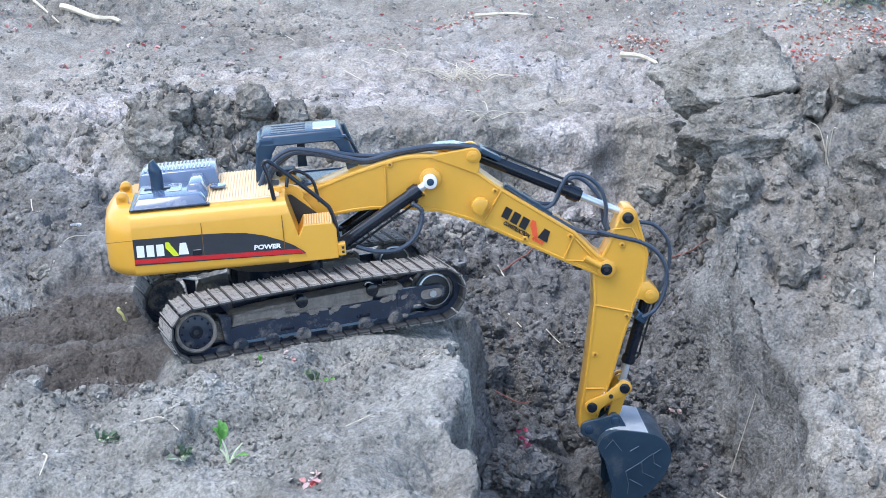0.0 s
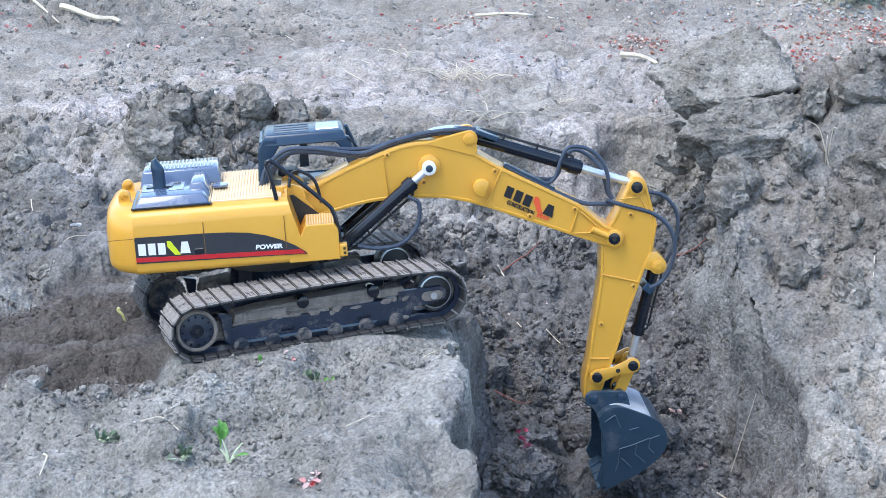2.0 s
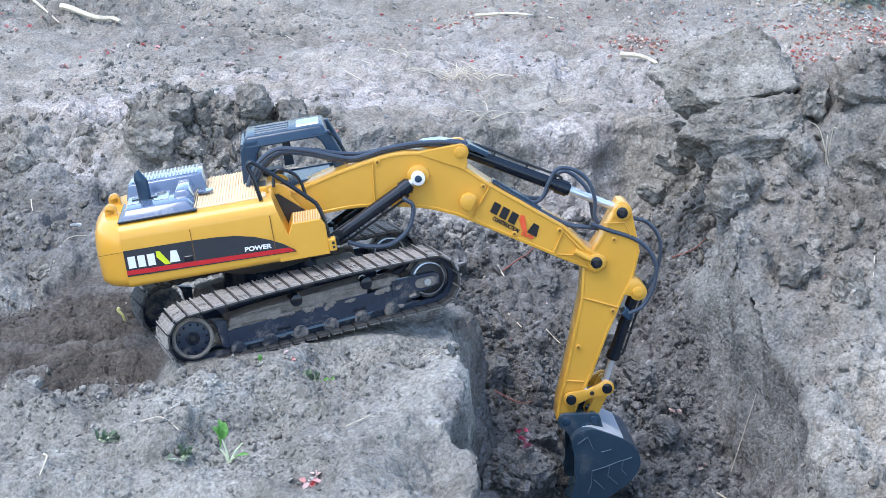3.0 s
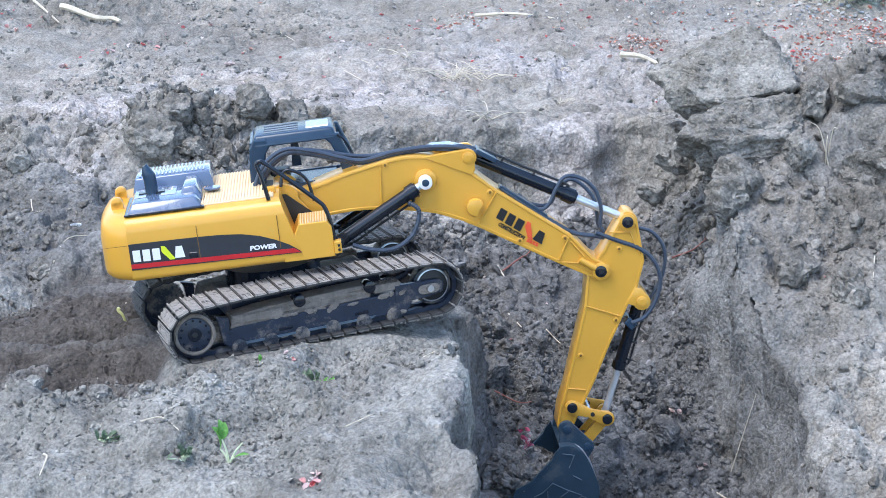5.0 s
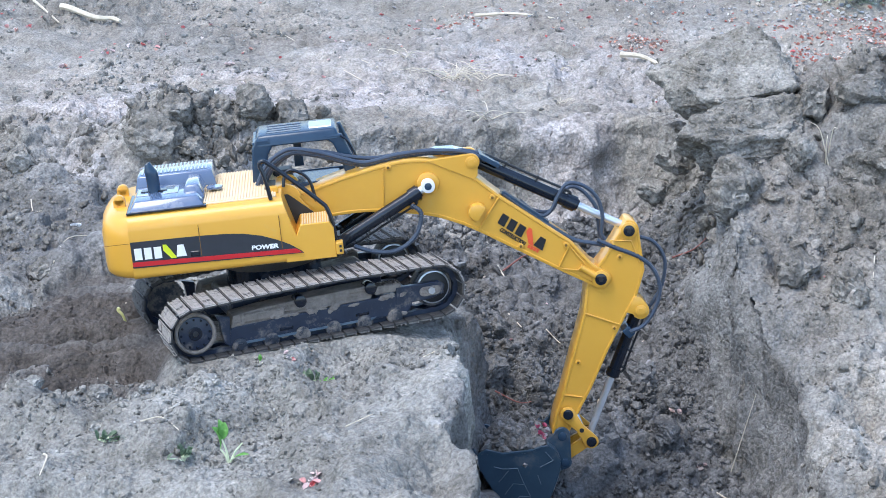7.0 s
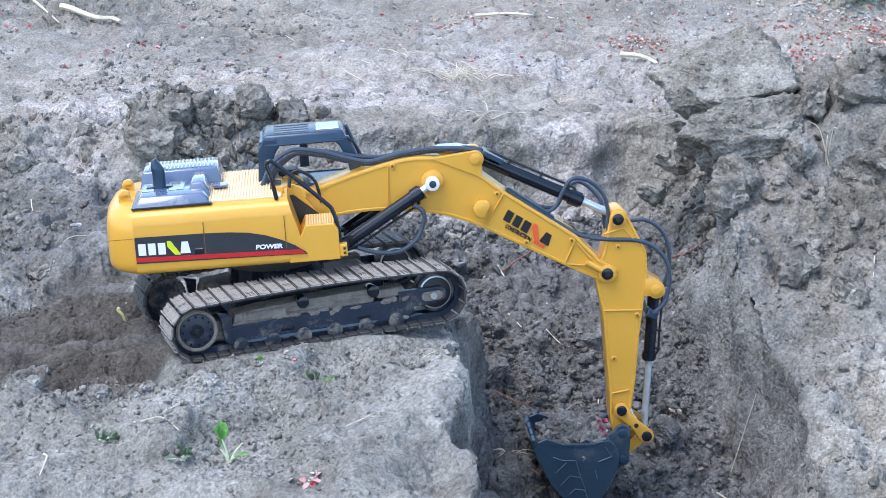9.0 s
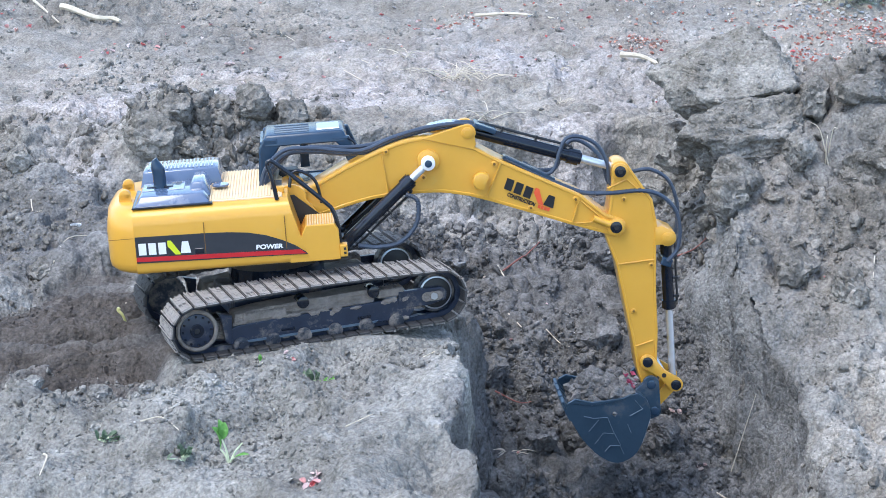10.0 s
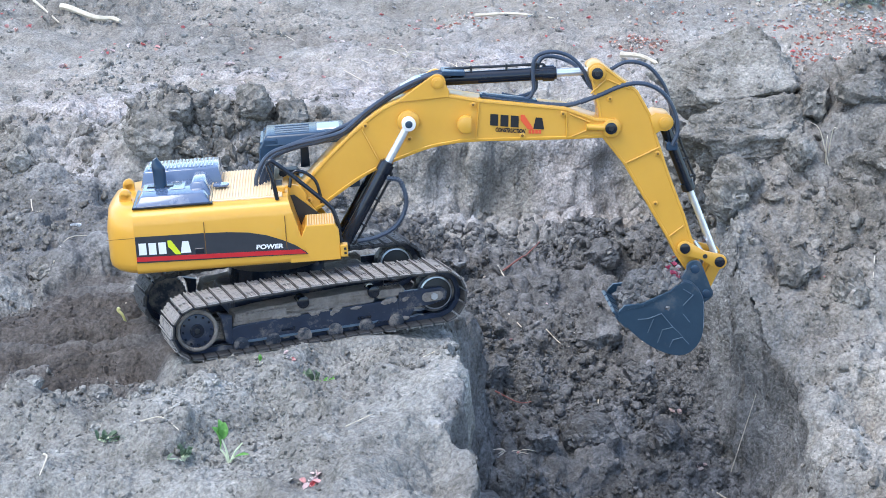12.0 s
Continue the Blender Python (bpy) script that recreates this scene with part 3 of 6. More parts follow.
def loop_place(s, r=WRAP):
    """Place and slope on the track's loop at the share s of its length, from the sprocket's top forward."""
    straight, half = IDLER_X - SPROCKET_X, math.pi * r
    d = (s % 1.0) * (2 * straight + 2 * half)
    if d < straight:
        u = d / straight
        return SPROCKET_X + d, r + 0.0035 * math.sin(math.pi * u), -0.0 - math.atan(0.0035 * math.pi / straight * math.cos(math.pi * u)) * -1
    d -= straight
    if d < half:
        a = math.pi / 2 - d / r
        return IDLER_X + r * math.cos(a), r * math.sin(a), a - math.pi / 2
    d -= half
    if d < straight:
        return IDLER_X - d, -r, math.pi
    d -= straight
    a = -math.pi / 2 - d / r
    return SPROCKET_X + r * math.cos(a), r * math.sin(a), a - math.pi / 2


def shoe_mesh(seed):
    """A track plate with three grousers; mud is caked on its upper faces, the edges stay dark."""
    rnd = random.Random(seed)
    b = box(-0.0060, 0.0060, -0.029, 0.029, 0.0, 0.0024, 0.0004, 1)
    box(-0.0058, -0.0040, -0.029, 0.029, 0.002, 0.0044, 0.0005, 1, b)
    box(-0.0010, 0.0004, -0.0285, 0.0285, 0.002, 0.0038, 0.0004, 1, b)
    box(0.0036, 0.0050, -0.0285, 0.0285, 0.002, 0.0034, 0.0003, 1, b)
    # dried mud between the grousers, with gaps
    y = -0.028
    while y < 0.024:
        w = rnd.uniform(0.006, 0.013)
        if rnd.random() < 0.9:
            y1 = min(0.0285, y + w)
            for x0, x1 in ((-0.0040, -0.0009), (0.0003, 0.0037)):
                box(x0, x1, y, y1, 0.0022, rnd.uniform(0.0034, 0.0043), 0.0005, 1, b)
        y += w
    me = bpy.data.meshes.new("shoe")
    bmesh.ops.recalc_face_normals(b, faces=b.faces[:])
    b.to_mesh(me)
    b.free()
    me.materials.append(shoe_mud)
    me.materials.append(dark_shoe)
    me.polygons.foreach_set("material_index", [0 if p.normal.z > 0.3 or (p.normal.y < -0.6 and p.center.z > 0.0022) else 1 for p in me.polygons])
    return me


MUDDY_SHOES = [shoe_mesh(k) for k in range(6)]
# the far track's shade is painted in: its shoes are dark on every face
SHADED_SHOE = shoe_mesh(9)
SHADED_SHOE.materials[0] = dark_shoe
SHOES = 50


def track(yc):
    side = -1 if yc < 0 else 1
    b = bmesh.new()
    n = 96
    for y0, y1 in ((yc - 0.013, yc - 0.006), (yc + 0.006, yc + 0.013)):
        rings = []
        for i in range(n):
            x, z, a = loop_place(i / n)
            nx, nz = -math.sin(a), math.cos(a)
            bite = 0.004 + (0.0012 if i % 2 else 0.0)
            rings.append([b.verts.new((x - nx * d, y, z - nz * d)) for d, y in ((0, y0), (0, y1), (bite, y1), (bite, y0))])
        for i in range(n):
            u, v = rings[i], rings[(i + 1) % n]
            for k in range(4):
                b.faces.new((u[k], u[(k + 1) % 4], v[(k + 1) % 4], v[k]))
    t = under("track", b, frame_black, "black metal crawler track caked with dry mud")
    for i in range(SHOES):
        x, z, a = loop_place((i + 0.3) / SHOES)
        ob = new("shoe", MUDDY_SHOES[i * 5 % 6] if yc < 0 else SHADED_SHOE)
        ob.parent = t
        ob.matrix_basis = Matrix.Translation((x, yc, z)) @ pose(0, 0, 0, 0, -math.degrees(a), 0)
    # side beam of the track frame
    yo, yi = yc + side * 0.017, yc - side * 0.024
    y0, y1 = min(yo, yi), max(yo, yi)
    beam = prism([(-0.088, -0.020), (0.098, -0.020), (0.104, -0.012), (0.104, 0.002), (0.060, 0.0015), (-0.080, -0.001), (-0.090, -0.004)], y0, y1, 0.001)
    fr = under("track_frame", beam, frame_black, "dark navy track frame with dried mud")
    # the skirt's light colour paints a highlight along the beam's lower lip
    skirt = prism([(-0.086, -0.0195), (0.060, -0.0195), (0.064, -0.0175), (-0.084, -0.0172)], yo - 0.0018 if side < 0 else yo, yo if side < 0 else yo + 0.0018)
    under("skirt", skirt, edge_steel, parent=fr)
    for x in (-0.030, 0.050):
        under("slot", box(x - 0.007, x + 0.007, yo - 0.0012 if side < 0 else yo, yo if side < 0 else yo + 0.0012, -0.0135, -0.0105, 0.0005, 1), gloss_black, parent=fr)
    ledge = prism([(-0.086, -0.002), (0.062, 0.001), (0.066, 0.0155), (-0.040, 0.0135), (-0.082, 0.010)], min(yc - side * 0.012, yo - side * 0.0015), max(yc - side * 0.012, yo - side * 0.0015), 0.0015)
    bmesh.ops.triangulate(ledge, faces=ledge.faces[:])
    bmesh.ops.subdivide_edges(ledge, edges=ledge.edges[:], cuts=5, use_grid_fill=True)
    for v in ledge.verts:
        v.co.y += side * (0.0022 * noise.noise(v.co * 140) + 0.0016 * noise.noise(v.co * 420) - 0.001)
    under("mud_ledge", ledge, mud, "dry mud packed on the frame", parent=fr)
    for x0, x1, z in ((-0.075, -0.030, 0.0095), (0.066, 0.094, 0.0125)):
        pad = box(x0, x1, min(yo, yc), max(yo, yc), z - 0.008, z, 0.001, 1)
        for i in range(9):
            xx = x0 + (x1 - x0) * (i + 0.5) / 9
            box(xx - 0.0008, xx + 0.0008, min(yo, yc), max(yo, yc), z - 0.001, z + 0.0009, 0, 1, pad)
        under("foot_plate", pad, mud, "ribbed foot plate covered in mud", parent=fr)
    # smears and lumps of mud stuck to the beam
    rnd = random.Random(3)
    cake = bmesh.new()
    for k in range(26):
        x, z = rnd.uniform(-0.085, 0.10), rnd.choice((-0.019, 0.0, 0.001)) + rnd.gauss(0, 0.0008)
        g = lump(600 + k, 2, 4, 0.5)
        g.transform(Matrix.Translation((x, yo, z)) @ Matrix.Diagonal((rnd.uniform(0.002, 0.0065), rnd.uniform(0.0006, 0.0014), rnd.uniform(0.0012, 0.003), 1)))
        join(cake, g)
    under("caked_mud", cake, mud, "lumps of dried mud on the beam", parent=fr, smooth=True)
    # idler with its fork
    idler = disc(IDLER_X, yc - 0.008, yc + 0.008, 0, 0.0205, 0.0015, 32)
    iw = under("idler", idler, muddy_wheel, smooth=True)
    under("rim", disc(IDLER_X, yc - 0.0095, yc + 0.0095, 0, 0.0175, 0.001, 32), worn_steel, "bright worn steel rim", parent=iw, smooth=True)
    under("wheel_web", disc(IDLER_X, yc - 0.0105, yc + 0.0105, 0, 0.0158, 0.001, 32), black, parent=iw, smooth=True)
    fork = prism([(0.086, -0.010), (0.122, -0.0095), (0.138, -0.006), (0.140, 0.003), (0.134, 0.0075), (0.088, 0.0085)], yo - 0.0005 if side < 0 else yo - 0.006, yo + 0.006 if side < 0 else yo + 0.0005, 0.0008)
    fk = under("idler_fork", fork, frame_black)
    y = yo - 0.0008 if side < 0 else yo + 0.0008
    slot = prism(arc(0.117, -0.0008, 0.0048, 90, 270, 8) + arc(0.130, -0.0008, 0.0048, -90, 90, 8), y - 0.0006, y + 0.0006)
    under("slot", slot, mud, parent=fk)
    under("axle_bolt", rod((0.125, y - side * -0.0025, -0.0008), (0.125, y - side * 0.002, -0.0008), 0.0038, 6), worn_steel, parent=fk)
    # drive sprocket
    gear = bmesh.new()
    teeth = 30
    pts = []
    for i in range(teeth * 2):
        r = 0.0225 if i % 2 else 0.0205
        pts.append((SPROCKET_X + r * math.cos(i * math.pi / teeth), r * math.sin(i * math.pi / teeth)))
    gear = prism(pts, yc - 0.006, yc + 0.006, 0.0006)
    sp = under("sprocket", gear, muddy_wheel, "toothed drive sprocket, muddy")
    hub = disc(SPROCKET_X, yo - 0.001 if side < 0 else yc, yc if side < 0 else yo + 0.001, 0, 0.0172, 0.0015, 32)
    under("hub", hub, frame_black, parent=sp, smooth=True)
    yy = yo - 0.001 if side < 0 else yo + 0.001
    under("hub_cap", disc(SPROCKET_X, yy - 0.0012, yy + 0.0012, 0, 0.0070, 0.0006), gloss_black, parent=sp)
    # black disc paints the darkness inside the hub's centre hole
    under("hub_hole", disc(SPROCKET_X, yy - 0.0016, yy + 0.0016, 0, 0.0028, 0.0004), black, parent=sp)
    under("mud_ring", tube([(SPROCKET_X + 0.0193 * math.cos(a), yo + side * 0.0004 + 0.0006 * math.sin(a * 5), 0.0193 * math.sin(a)) for a in (k * math.tau / 28 for k in range(29))], 0.0021, 7, 1), mud, "ring of dried mud", parent=sp, smooth=True)
    for i in range(12):
        a = i * math.tau / 12
        cx, cz = SPROCKET_X + 0.0145 * math.cos(a), 0.0145 * math.sin(a)
        under("bolt", rod((cx, yy - 0.0009, cz), (cx, yy + 0.0009, cz), 0.0013, 6), gloss_black, parent=sp)
    guard = prism([(-0.094, -0.016), (-0.088, -0.020), (-0.086, 0.010), (-0.100, 0.014), (-0.097, 0.008), (-0.0955, -0.006)], yo - 0.001 if side < 0 else yo - 0.008, yo + 0.008 if side < 0 else yo + 0.001, 0.0006)
    under("sprocket_guard", guard, frame_black)
    # rollers
    for i in range(6):
        x = -0.079 + i * 0.0325
        r = disc(x, yo - 0.002 if side < 0 else yc, yc if side < 0 else yo + 0.002, -0.0212, 0.0080, 0.001, 16)
        join(r, rod((x, yo + side * 0.0036, -0.0212), (x, yo - side * 0.001, -0.0212), 0.0036, 8))
        under("roller", r, muddy_wheel, smooth=True)
    for x in (-0.012, 0.062):
        r = disc(x, yo - 0.001 if side < 0 else yc, yc if side < 0 else yo + 0.001, 0.0125, 0.0062, 0.001, 16)
        under("carrier_roller", r, gloss_black, smooth=True)


track(-0.071)
track(0.071)
chassis = box(-0.075, 0.085, -0.05, 0.05, -0.008, 0.016, 0.004)
ch = under("chassis", chassis, frame_black, "dark chassis between the tracks")
under("swing_ring", rod((-0.012, 0.018, 0.012), (-0.012, 0.018, 0.0345), 0.05, 40), gloss_black, parent=ch, smooth=True)

# -- upper structure --
house = box(-0.112, 0.044, -0.081, 0.081, -0.003, 0.063)
for v in house.verts:
    if v.co.x > 0 and v.co.z < 0.03:
        v.co.x = 0.062
for low, wide in ((True, 0.006), (False, 0.016)):
    rims = [e for e in house.edges if abs(e.verts[0].co.z - e.verts[1].co.z) < 1e-6 and abs(e.verts[0].co.y - e.verts[1].co.y) < 1e-6 and (e.verts[0].co.z < -0.002 if low else e.verts[0].co.z > 0.062)]
    bmesh.ops.bevel(house, geom=rims, offset=wide, segments=5, affect="EDGES", profile=0.5)
for v in house.verts:
    if v.co.z < 0.01:
        v.co.z = max(v.co.z, -0.003)
housing = upper("housing", house, yellow, "glossy yellow engine housing", smooth=True)
# counterweight, rounded in plan
plan = arc(-0.100, -0.039, 0.042, 268, 186, 9) + [(-0.1445, 0.0)] + arc(-0.100, 0.039, 0.042, 174, 92, 9)
cw = bmesh.new()
rings = []
for k, (z, inset) in enumerate(((-0.004, 0.010), (-0.002, 0.005), (0.002, 0.001), (0.008, 0.0), (0.040, 0.0), (0.052, 0.002), (0.059, 0.006), (0.0635, 0.014))):
    ring = []
    for x, y in plan:
        f = max(0.0, (-x - 0.100) / 0.0445)
        ring.append(cw.verts.new((min(-0.1005, x + inset * f), y * (1 - inset / 0.081), z)))
    rings.append(ring)
for u, v in zip(rings, rings[1:]):
    for i in range(len(u) - 1):
        cw.faces.new((u[i], u[i + 1], v[i + 1], v[i]))
    cw.faces.new((u[-1], u[0], v[0], v[-1]))
cw.faces.new(rings[0][::-1])
cw.faces.new(rings[-1])
for v in cw.verts:
    if v.co.x > -0.101:
        v.co.x = -0.1128
weight = upper("counterweight", cw, yellow, "rounded yellow counterweight", smooth=True)
for y in (-0.030, 0.022):
    lug = disc(-0.1215, y - 0.004, y + 0.004, 0.0695, 0.0060, 0.0015, 20)
    box(-0.1275, -0.1155, y - 0.004, y + 0.004, 0.060, 0.0705, 0, 1, lug)
    upper("lifting_lug", lug, yellow, parent=weight, smooth=True)
# grooves of the side doors
for x in (-0.0418, 0.0395):
    g = box(x - 0.00035, x + 0.00035, -0.08175, -0.0806, 0.013, 0.047)
    upper("door_seam", g, seam_brown, parent=housing)
upper("seam_line", box(-0.140, -0.1125, -0.0789, -0.0783, 0.0346, 0.0350), seam_brown, parent=weight)
# lower sill
upper("sill", box(-0.104, 0.090, -0.062, 0.062, -0.0062, -0.002, 0.002), yellow, parent=housing)
# foot platform in front of the housing, with ribs
step_box = prism([(0.042, -0.0028), (0.093, -0.0028), (0.093, 0.027), (0.089, 0.0345), (0.0600, 0.0345), (0.0545, 0.0235), (0.042, 0.0235)], -0.0808, -0.030, 0.0008)
platform = upper("step_platform", step_box, yellow, "yellow ribbed step")
tread = upper("tread_rib", box(0.0, 0.0013, -0.079, -0.034, 0.0342, 0.0355, 0.0003, 1), yellow_deck_sheen, parent=platform)
for i in range(11):
    ob = tread if i == 0 else new("tread_rib", tread.data)
    ob.parent = platform
    ob.location = (0.0615 + i * 0.0026, 0, 0)
latch = box(0.093, 0.1005, -0.083, -0.070, 0.000, 0.0125, 0.001)
lt = upper("latch", latch, yellow)
for z in (0.004, 0.0085):
    # raised black patch painted for the shade in a latch hole
    upper("latch_hole", box(0.0965, 0.0990, -0.0836, -0.0828, z - 0.0012, z + 0.0012), black, parent=lt)
# anti-slip deck
dk = upper("deck", box(-0.036, 0.0385, -0.066, 0.074, 0.0625, 0.0645, 0.0005, 1), yellow_deck_sheen, "yellow ribbed anti-slip deck, sky sheen painted pale")
rib = upper("rib", box(0.0, 0.0015, -0.064, 0.072, 0.064, 0.0656, 0.0003, 1), yellow_deck_sheen, parent=dk)
for i in range(24):
    ob = rib if i == 0 else new("rib", rib.data)
    ob.parent = dk
    ob.location = (-0.0345 + i * 0.003, 0, 0)
cap = disc(0, -0.001, 0.001, 0, 0.0085, 0.0003)
cap.transform(Matrix.Translation((-0.0245, -0.010, 0.0685)) @ pose(0, 0, 0, 90, 0, 0))
upper("tank_cap", cap, hatch_sky_grey, parent=dk)
# no cutout: a black plate paints the shade where the hoses enter
upper("opening_shade_plate", box(0.0270, 0.0380, -0.034, 0.004, 0.0640, 0.0662, 0.0004, 1), black, "black plate for the shade in the opening where the hoses enter", parent=dk)
upper("deck_block", box(0.030, 0.041, -0.048, -0.040, 0.063, 0.0695, 0.001), yellow, parent=dk)


# engine hatches
def hatch(x0, x1, y0, y1, z0, z1, slope):
    b = box(x0, x1, y0, y1, z0, z1)
    for v in b.verts:
        if v.co.z > (z0 + z1) / 2:
            v.co.x += slope if v.co.x < (x0 + x1) / 2 else -slope
            v.co.y += slope if v.co.y < (y0 + y1) / 2 else -slope * 0.5
    bmesh.ops.bevel(b, geom=b.edges[:], offset=0.0018, segments=2, affect="EDGES", profile=0.5)
    return b


hn = upper("engine_hatch", hatch(-0.1115, -0.0325, -0.071, 0.012, 0.061, 0.0735, 0.008), hatch_sky_grey, "glossy blue-grey engine hatch", smooth=True)
upper("hatch_lip", box(-0.1125, -0.0315, -0.073, 0.013, 0.0625, 0.0645, 0.0008), gloss_black, parent=hn)
upper("hatch_shoulder", hatch(-0.058, -0.0335, -0.046, 0.016, 0.066, 0.0800, 0.006), hatch_sky_grey, parent=hn, smooth=True)
upper("hatch_label", box(-0.074, -0.064, -0.022, -0.004, 0.0736, 0.0742), white_print, "small white sticker", parent=hn)
for x0, x1 in ((-0.103, -0.090), (-0.076, -0.060)):
    upper("hatch_panel", box(x0, x1, -0.040, -0.004, 0.0732, 0.0742, 0.0004, 1), hatch_sky_grey, parent=hn)
hf = upper("radiator_hatch", hatch(-0.110, -0.0225, 0.016, 0.078, 0.061, 0.0815, 0.005), hatch_sky_grey, "blue-grey slatted radiator hatch", smooth=True)
slats = bmesh.new()
for i in range(18):
    x = -0.101 + i * 0.0039
    box(x, x + 0.002, 0.026, 0.068, 0.0812, 0.0828, 0.0004, 1, slats)
upper("slat_row", slats, hatch_sky_grey, parent=hf)
pipe = tube([(-0.0855, -0.022, 0.070), (-0.0855, -0.022, 0.086), (-0.0865, -0.022, 0.095), (-0.0885, -0.022, 0.1035)], 0.0066, 14, 5)
for v in pipe.verts:
    if v.co.z > 0.094:
        k = (v.co.z - 0.094) / 0.012
        v.co.x = -0.0880 + (v.co.x + 0.0880) * (1 - 0.75 * k)
        v.co.y = -0.022 + (v.co.y + 0.022) * (1 - 0.5 * k)
ex = upper("exhaust", pipe, navy, "dark exhaust stack", smooth=True)
upper("exhaust_collar", box(-0.099, -0.072, -0.027, -0.017, 0.0732, 0.0752, 0.0008), gloss_black, parent=ex)

# decal on the near side
side_y = -0.0813
swoosh = plate([(-0.1115, 0.0095), (0.0605, 0.0058), (0.058, 0.0085), (0.0485, 0.0155), (0.036, 0.0220), (0.020, 0.0283), (0.002, 0.0325), (-0.018, 0.0345), (-0.0425, 0.0355), (-0.1115, 0.0365)], side_y)
decal = upper("side_decal", swoosh, black_print, "black swoosh decal with a red line", parent=housing)
upper("red_line", plate([(-0.1115, 0.0112), (0.0590, 0.0066), (0.0530, 0.0112), (-0.1115, 0.0158)], side_y - 0.0005), red_print, parent=decal)


def logo_blocks(parent, x, z, w, h, y, colour, slash, slope=0.0, count=5):
    """A maker's mark as plain slanted blocks, one of them in the accent colour."""
    shapes = [[(a, 0.0), (a + 0.145, 0.0), (a + 0.145, 0.92), (a, 0.92)] for a in (0.0, 0.19, 0.38)] + [[(0.80, 0.0), (1.0, 0.0), (0.96, 0.92), (0.84, 0.92)]]
    for s in shapes[:count]:
        upper("mark_block", plate([(x + a * w, z + b * h + slope * a * w) for a, b in s], y), colour, parent=parent)
    s = [(0.56, 1.05), (0.63, 1.05), (0.80, 0.0), (0.80, -0.08), (0.70, -0.08), (0.56, 0.60)]
    upper("mark_slash", plate([(x + a * w, z + b * h + slope * a * w) for a, b in s], y - 0.0003), slash, parent=parent)


logo_blocks(decal, -0.1085, 0.0178, 0.052, 0.0130, side_y - 0.0005, white_print, lime_print, -0.02)
upper("door_catch", box(-0.0525, -0.0435, side_y - 0.0012, side_y, 0.0150, 0.0205, 0.0005, 1), gloss_black, parent=decal)
lettering("POWER", 0.0062, white_print, decal, pose(0.0085, side_y - 0.0005, 0.0148, 90, 1.5, 0) @ Matrix.Diagonal((1.25, 1, 1, 1)), "power_lettering")

# boom bracket and the dark well beside it
well = prism([(0.046, 0.0), (0.093, 0.0), (0.093, 0.022), (0.085, 0.025), (0.050, 0.056), (0.044, 0.056)], -0.0295, -0.0275)
upper("well_plate", well, black, "black inner plate of the boom well")
upper("well_floor", box(0.03, 0.098, -0.030, 0.006, -0.004, 0.004), black)
for y0 in (-0.026, 0.0245):
    br = prism([(0.028, 0.0)] + [(0.084, 0.0), (0.088, 0.012), (0.062, 0.050)] + arc(0.0475, 0.0506, 0.0155, 10, 170, 10), y0, y0 + 0.0045, 0.0006)
    upper("boom_bracket", br, yellow)

# cab on the far side
CY0, CY1 = 0.006, 0.074
cab = upper("cab", box(0.018, 0.106, CY0, CY1, 0.050, 0.058, 0.002), navy, "navy blue plastic operator cab with open windows")
roof = box(0.0205, 0.110, CY0 - 0.001, CY1, 0.1005, 0.1125)
for v in roof.verts:
    if v.co.z > 0.108:
        v.co.y += 0.004 if v.co.y < 0.03 else -0.004
        v.co.x += 0.004 if v.co.x < 0.05 else -0.004
bmesh.ops.bevel(roof, geom=roof.edges[:], offset=0.003, segments=3, affect="EDGES", profile=0.5)
rf = upper("roof", roof, navy, parent=cab, smooth=True)
for y in (0.018, 0.030, 0.042, 0.056):
    upper("roof_rib", box(0.034, 0.070, y, y + 0.004, 0.1115, 0.1133, 0.0006, 1), navy, parent=rf)
upper("roof_hatch", box(0.078, 0.102, 0.020, 0.056, 0.1118, 0.1135, 0.0008, 1), worn_steel, "pale shiny roof window", parent=rf)
for y in (CY0, CY1 - 0.005):
    rear = prism([(0.0135, 0.055), (0.028, 0.055), (0.0335, 0.092), (0.040, 0.1015), (0.036, 0.109), (0.0225, 0.109), (0.0175, 0.100)], y, y + 0.007, 0.0018)
    upper("rear_pillar", rear, navy, parent=cab)
    front = prism([(0.111, 0.062), (0.122, 0.062), (0.1215, 0.080), (0.1115, 0.106), (0.092, 0.106), (0.0965, 0.1010), (0.1015, 0.096), (0.1085, 0.078)], y, y + 0.007, 0.0018)
    upper("front_pillar", front, navy, parent=cab)
    mid = prism([(0.058, 0.064), (0.068, 0.064), (0.067, 0.106), (0.060, 0.106)], y, y + 0.004, 0.0008)
    if y > 0.03:
        upper("middle_pillar", mid, navy, parent=cab)
    upper("door_panel", prism([(0.02, 0.052), (0.119, 0.052), (0.1185, 0.059), (0.022, 0.059)], y, y + 0.003, 0.0008), navy, parent=cab)
upper("rear_wall", box(0.0185, 0.0225, CY0 + 0.002, CY1 - 0.002, 0.062, 0.106, 0.001), navy, parent=cab)
upper("seat", box(0.035, 0.056, 0.028, 0.052, 0.057, 0.070, 0.003), black, "black seat", parent=cab)
upper("front_bar", tube([(0.110, CY0 - 0.001, 0.1045), (0.117, CY0 - 0.001, 0.098), (0.1235, CY0 - 0.001, 0.083), (0.1245, CY0 - 0.001, 0.066)], 0.0012, 8), gloss_black, "black front handrail", parent=cab)

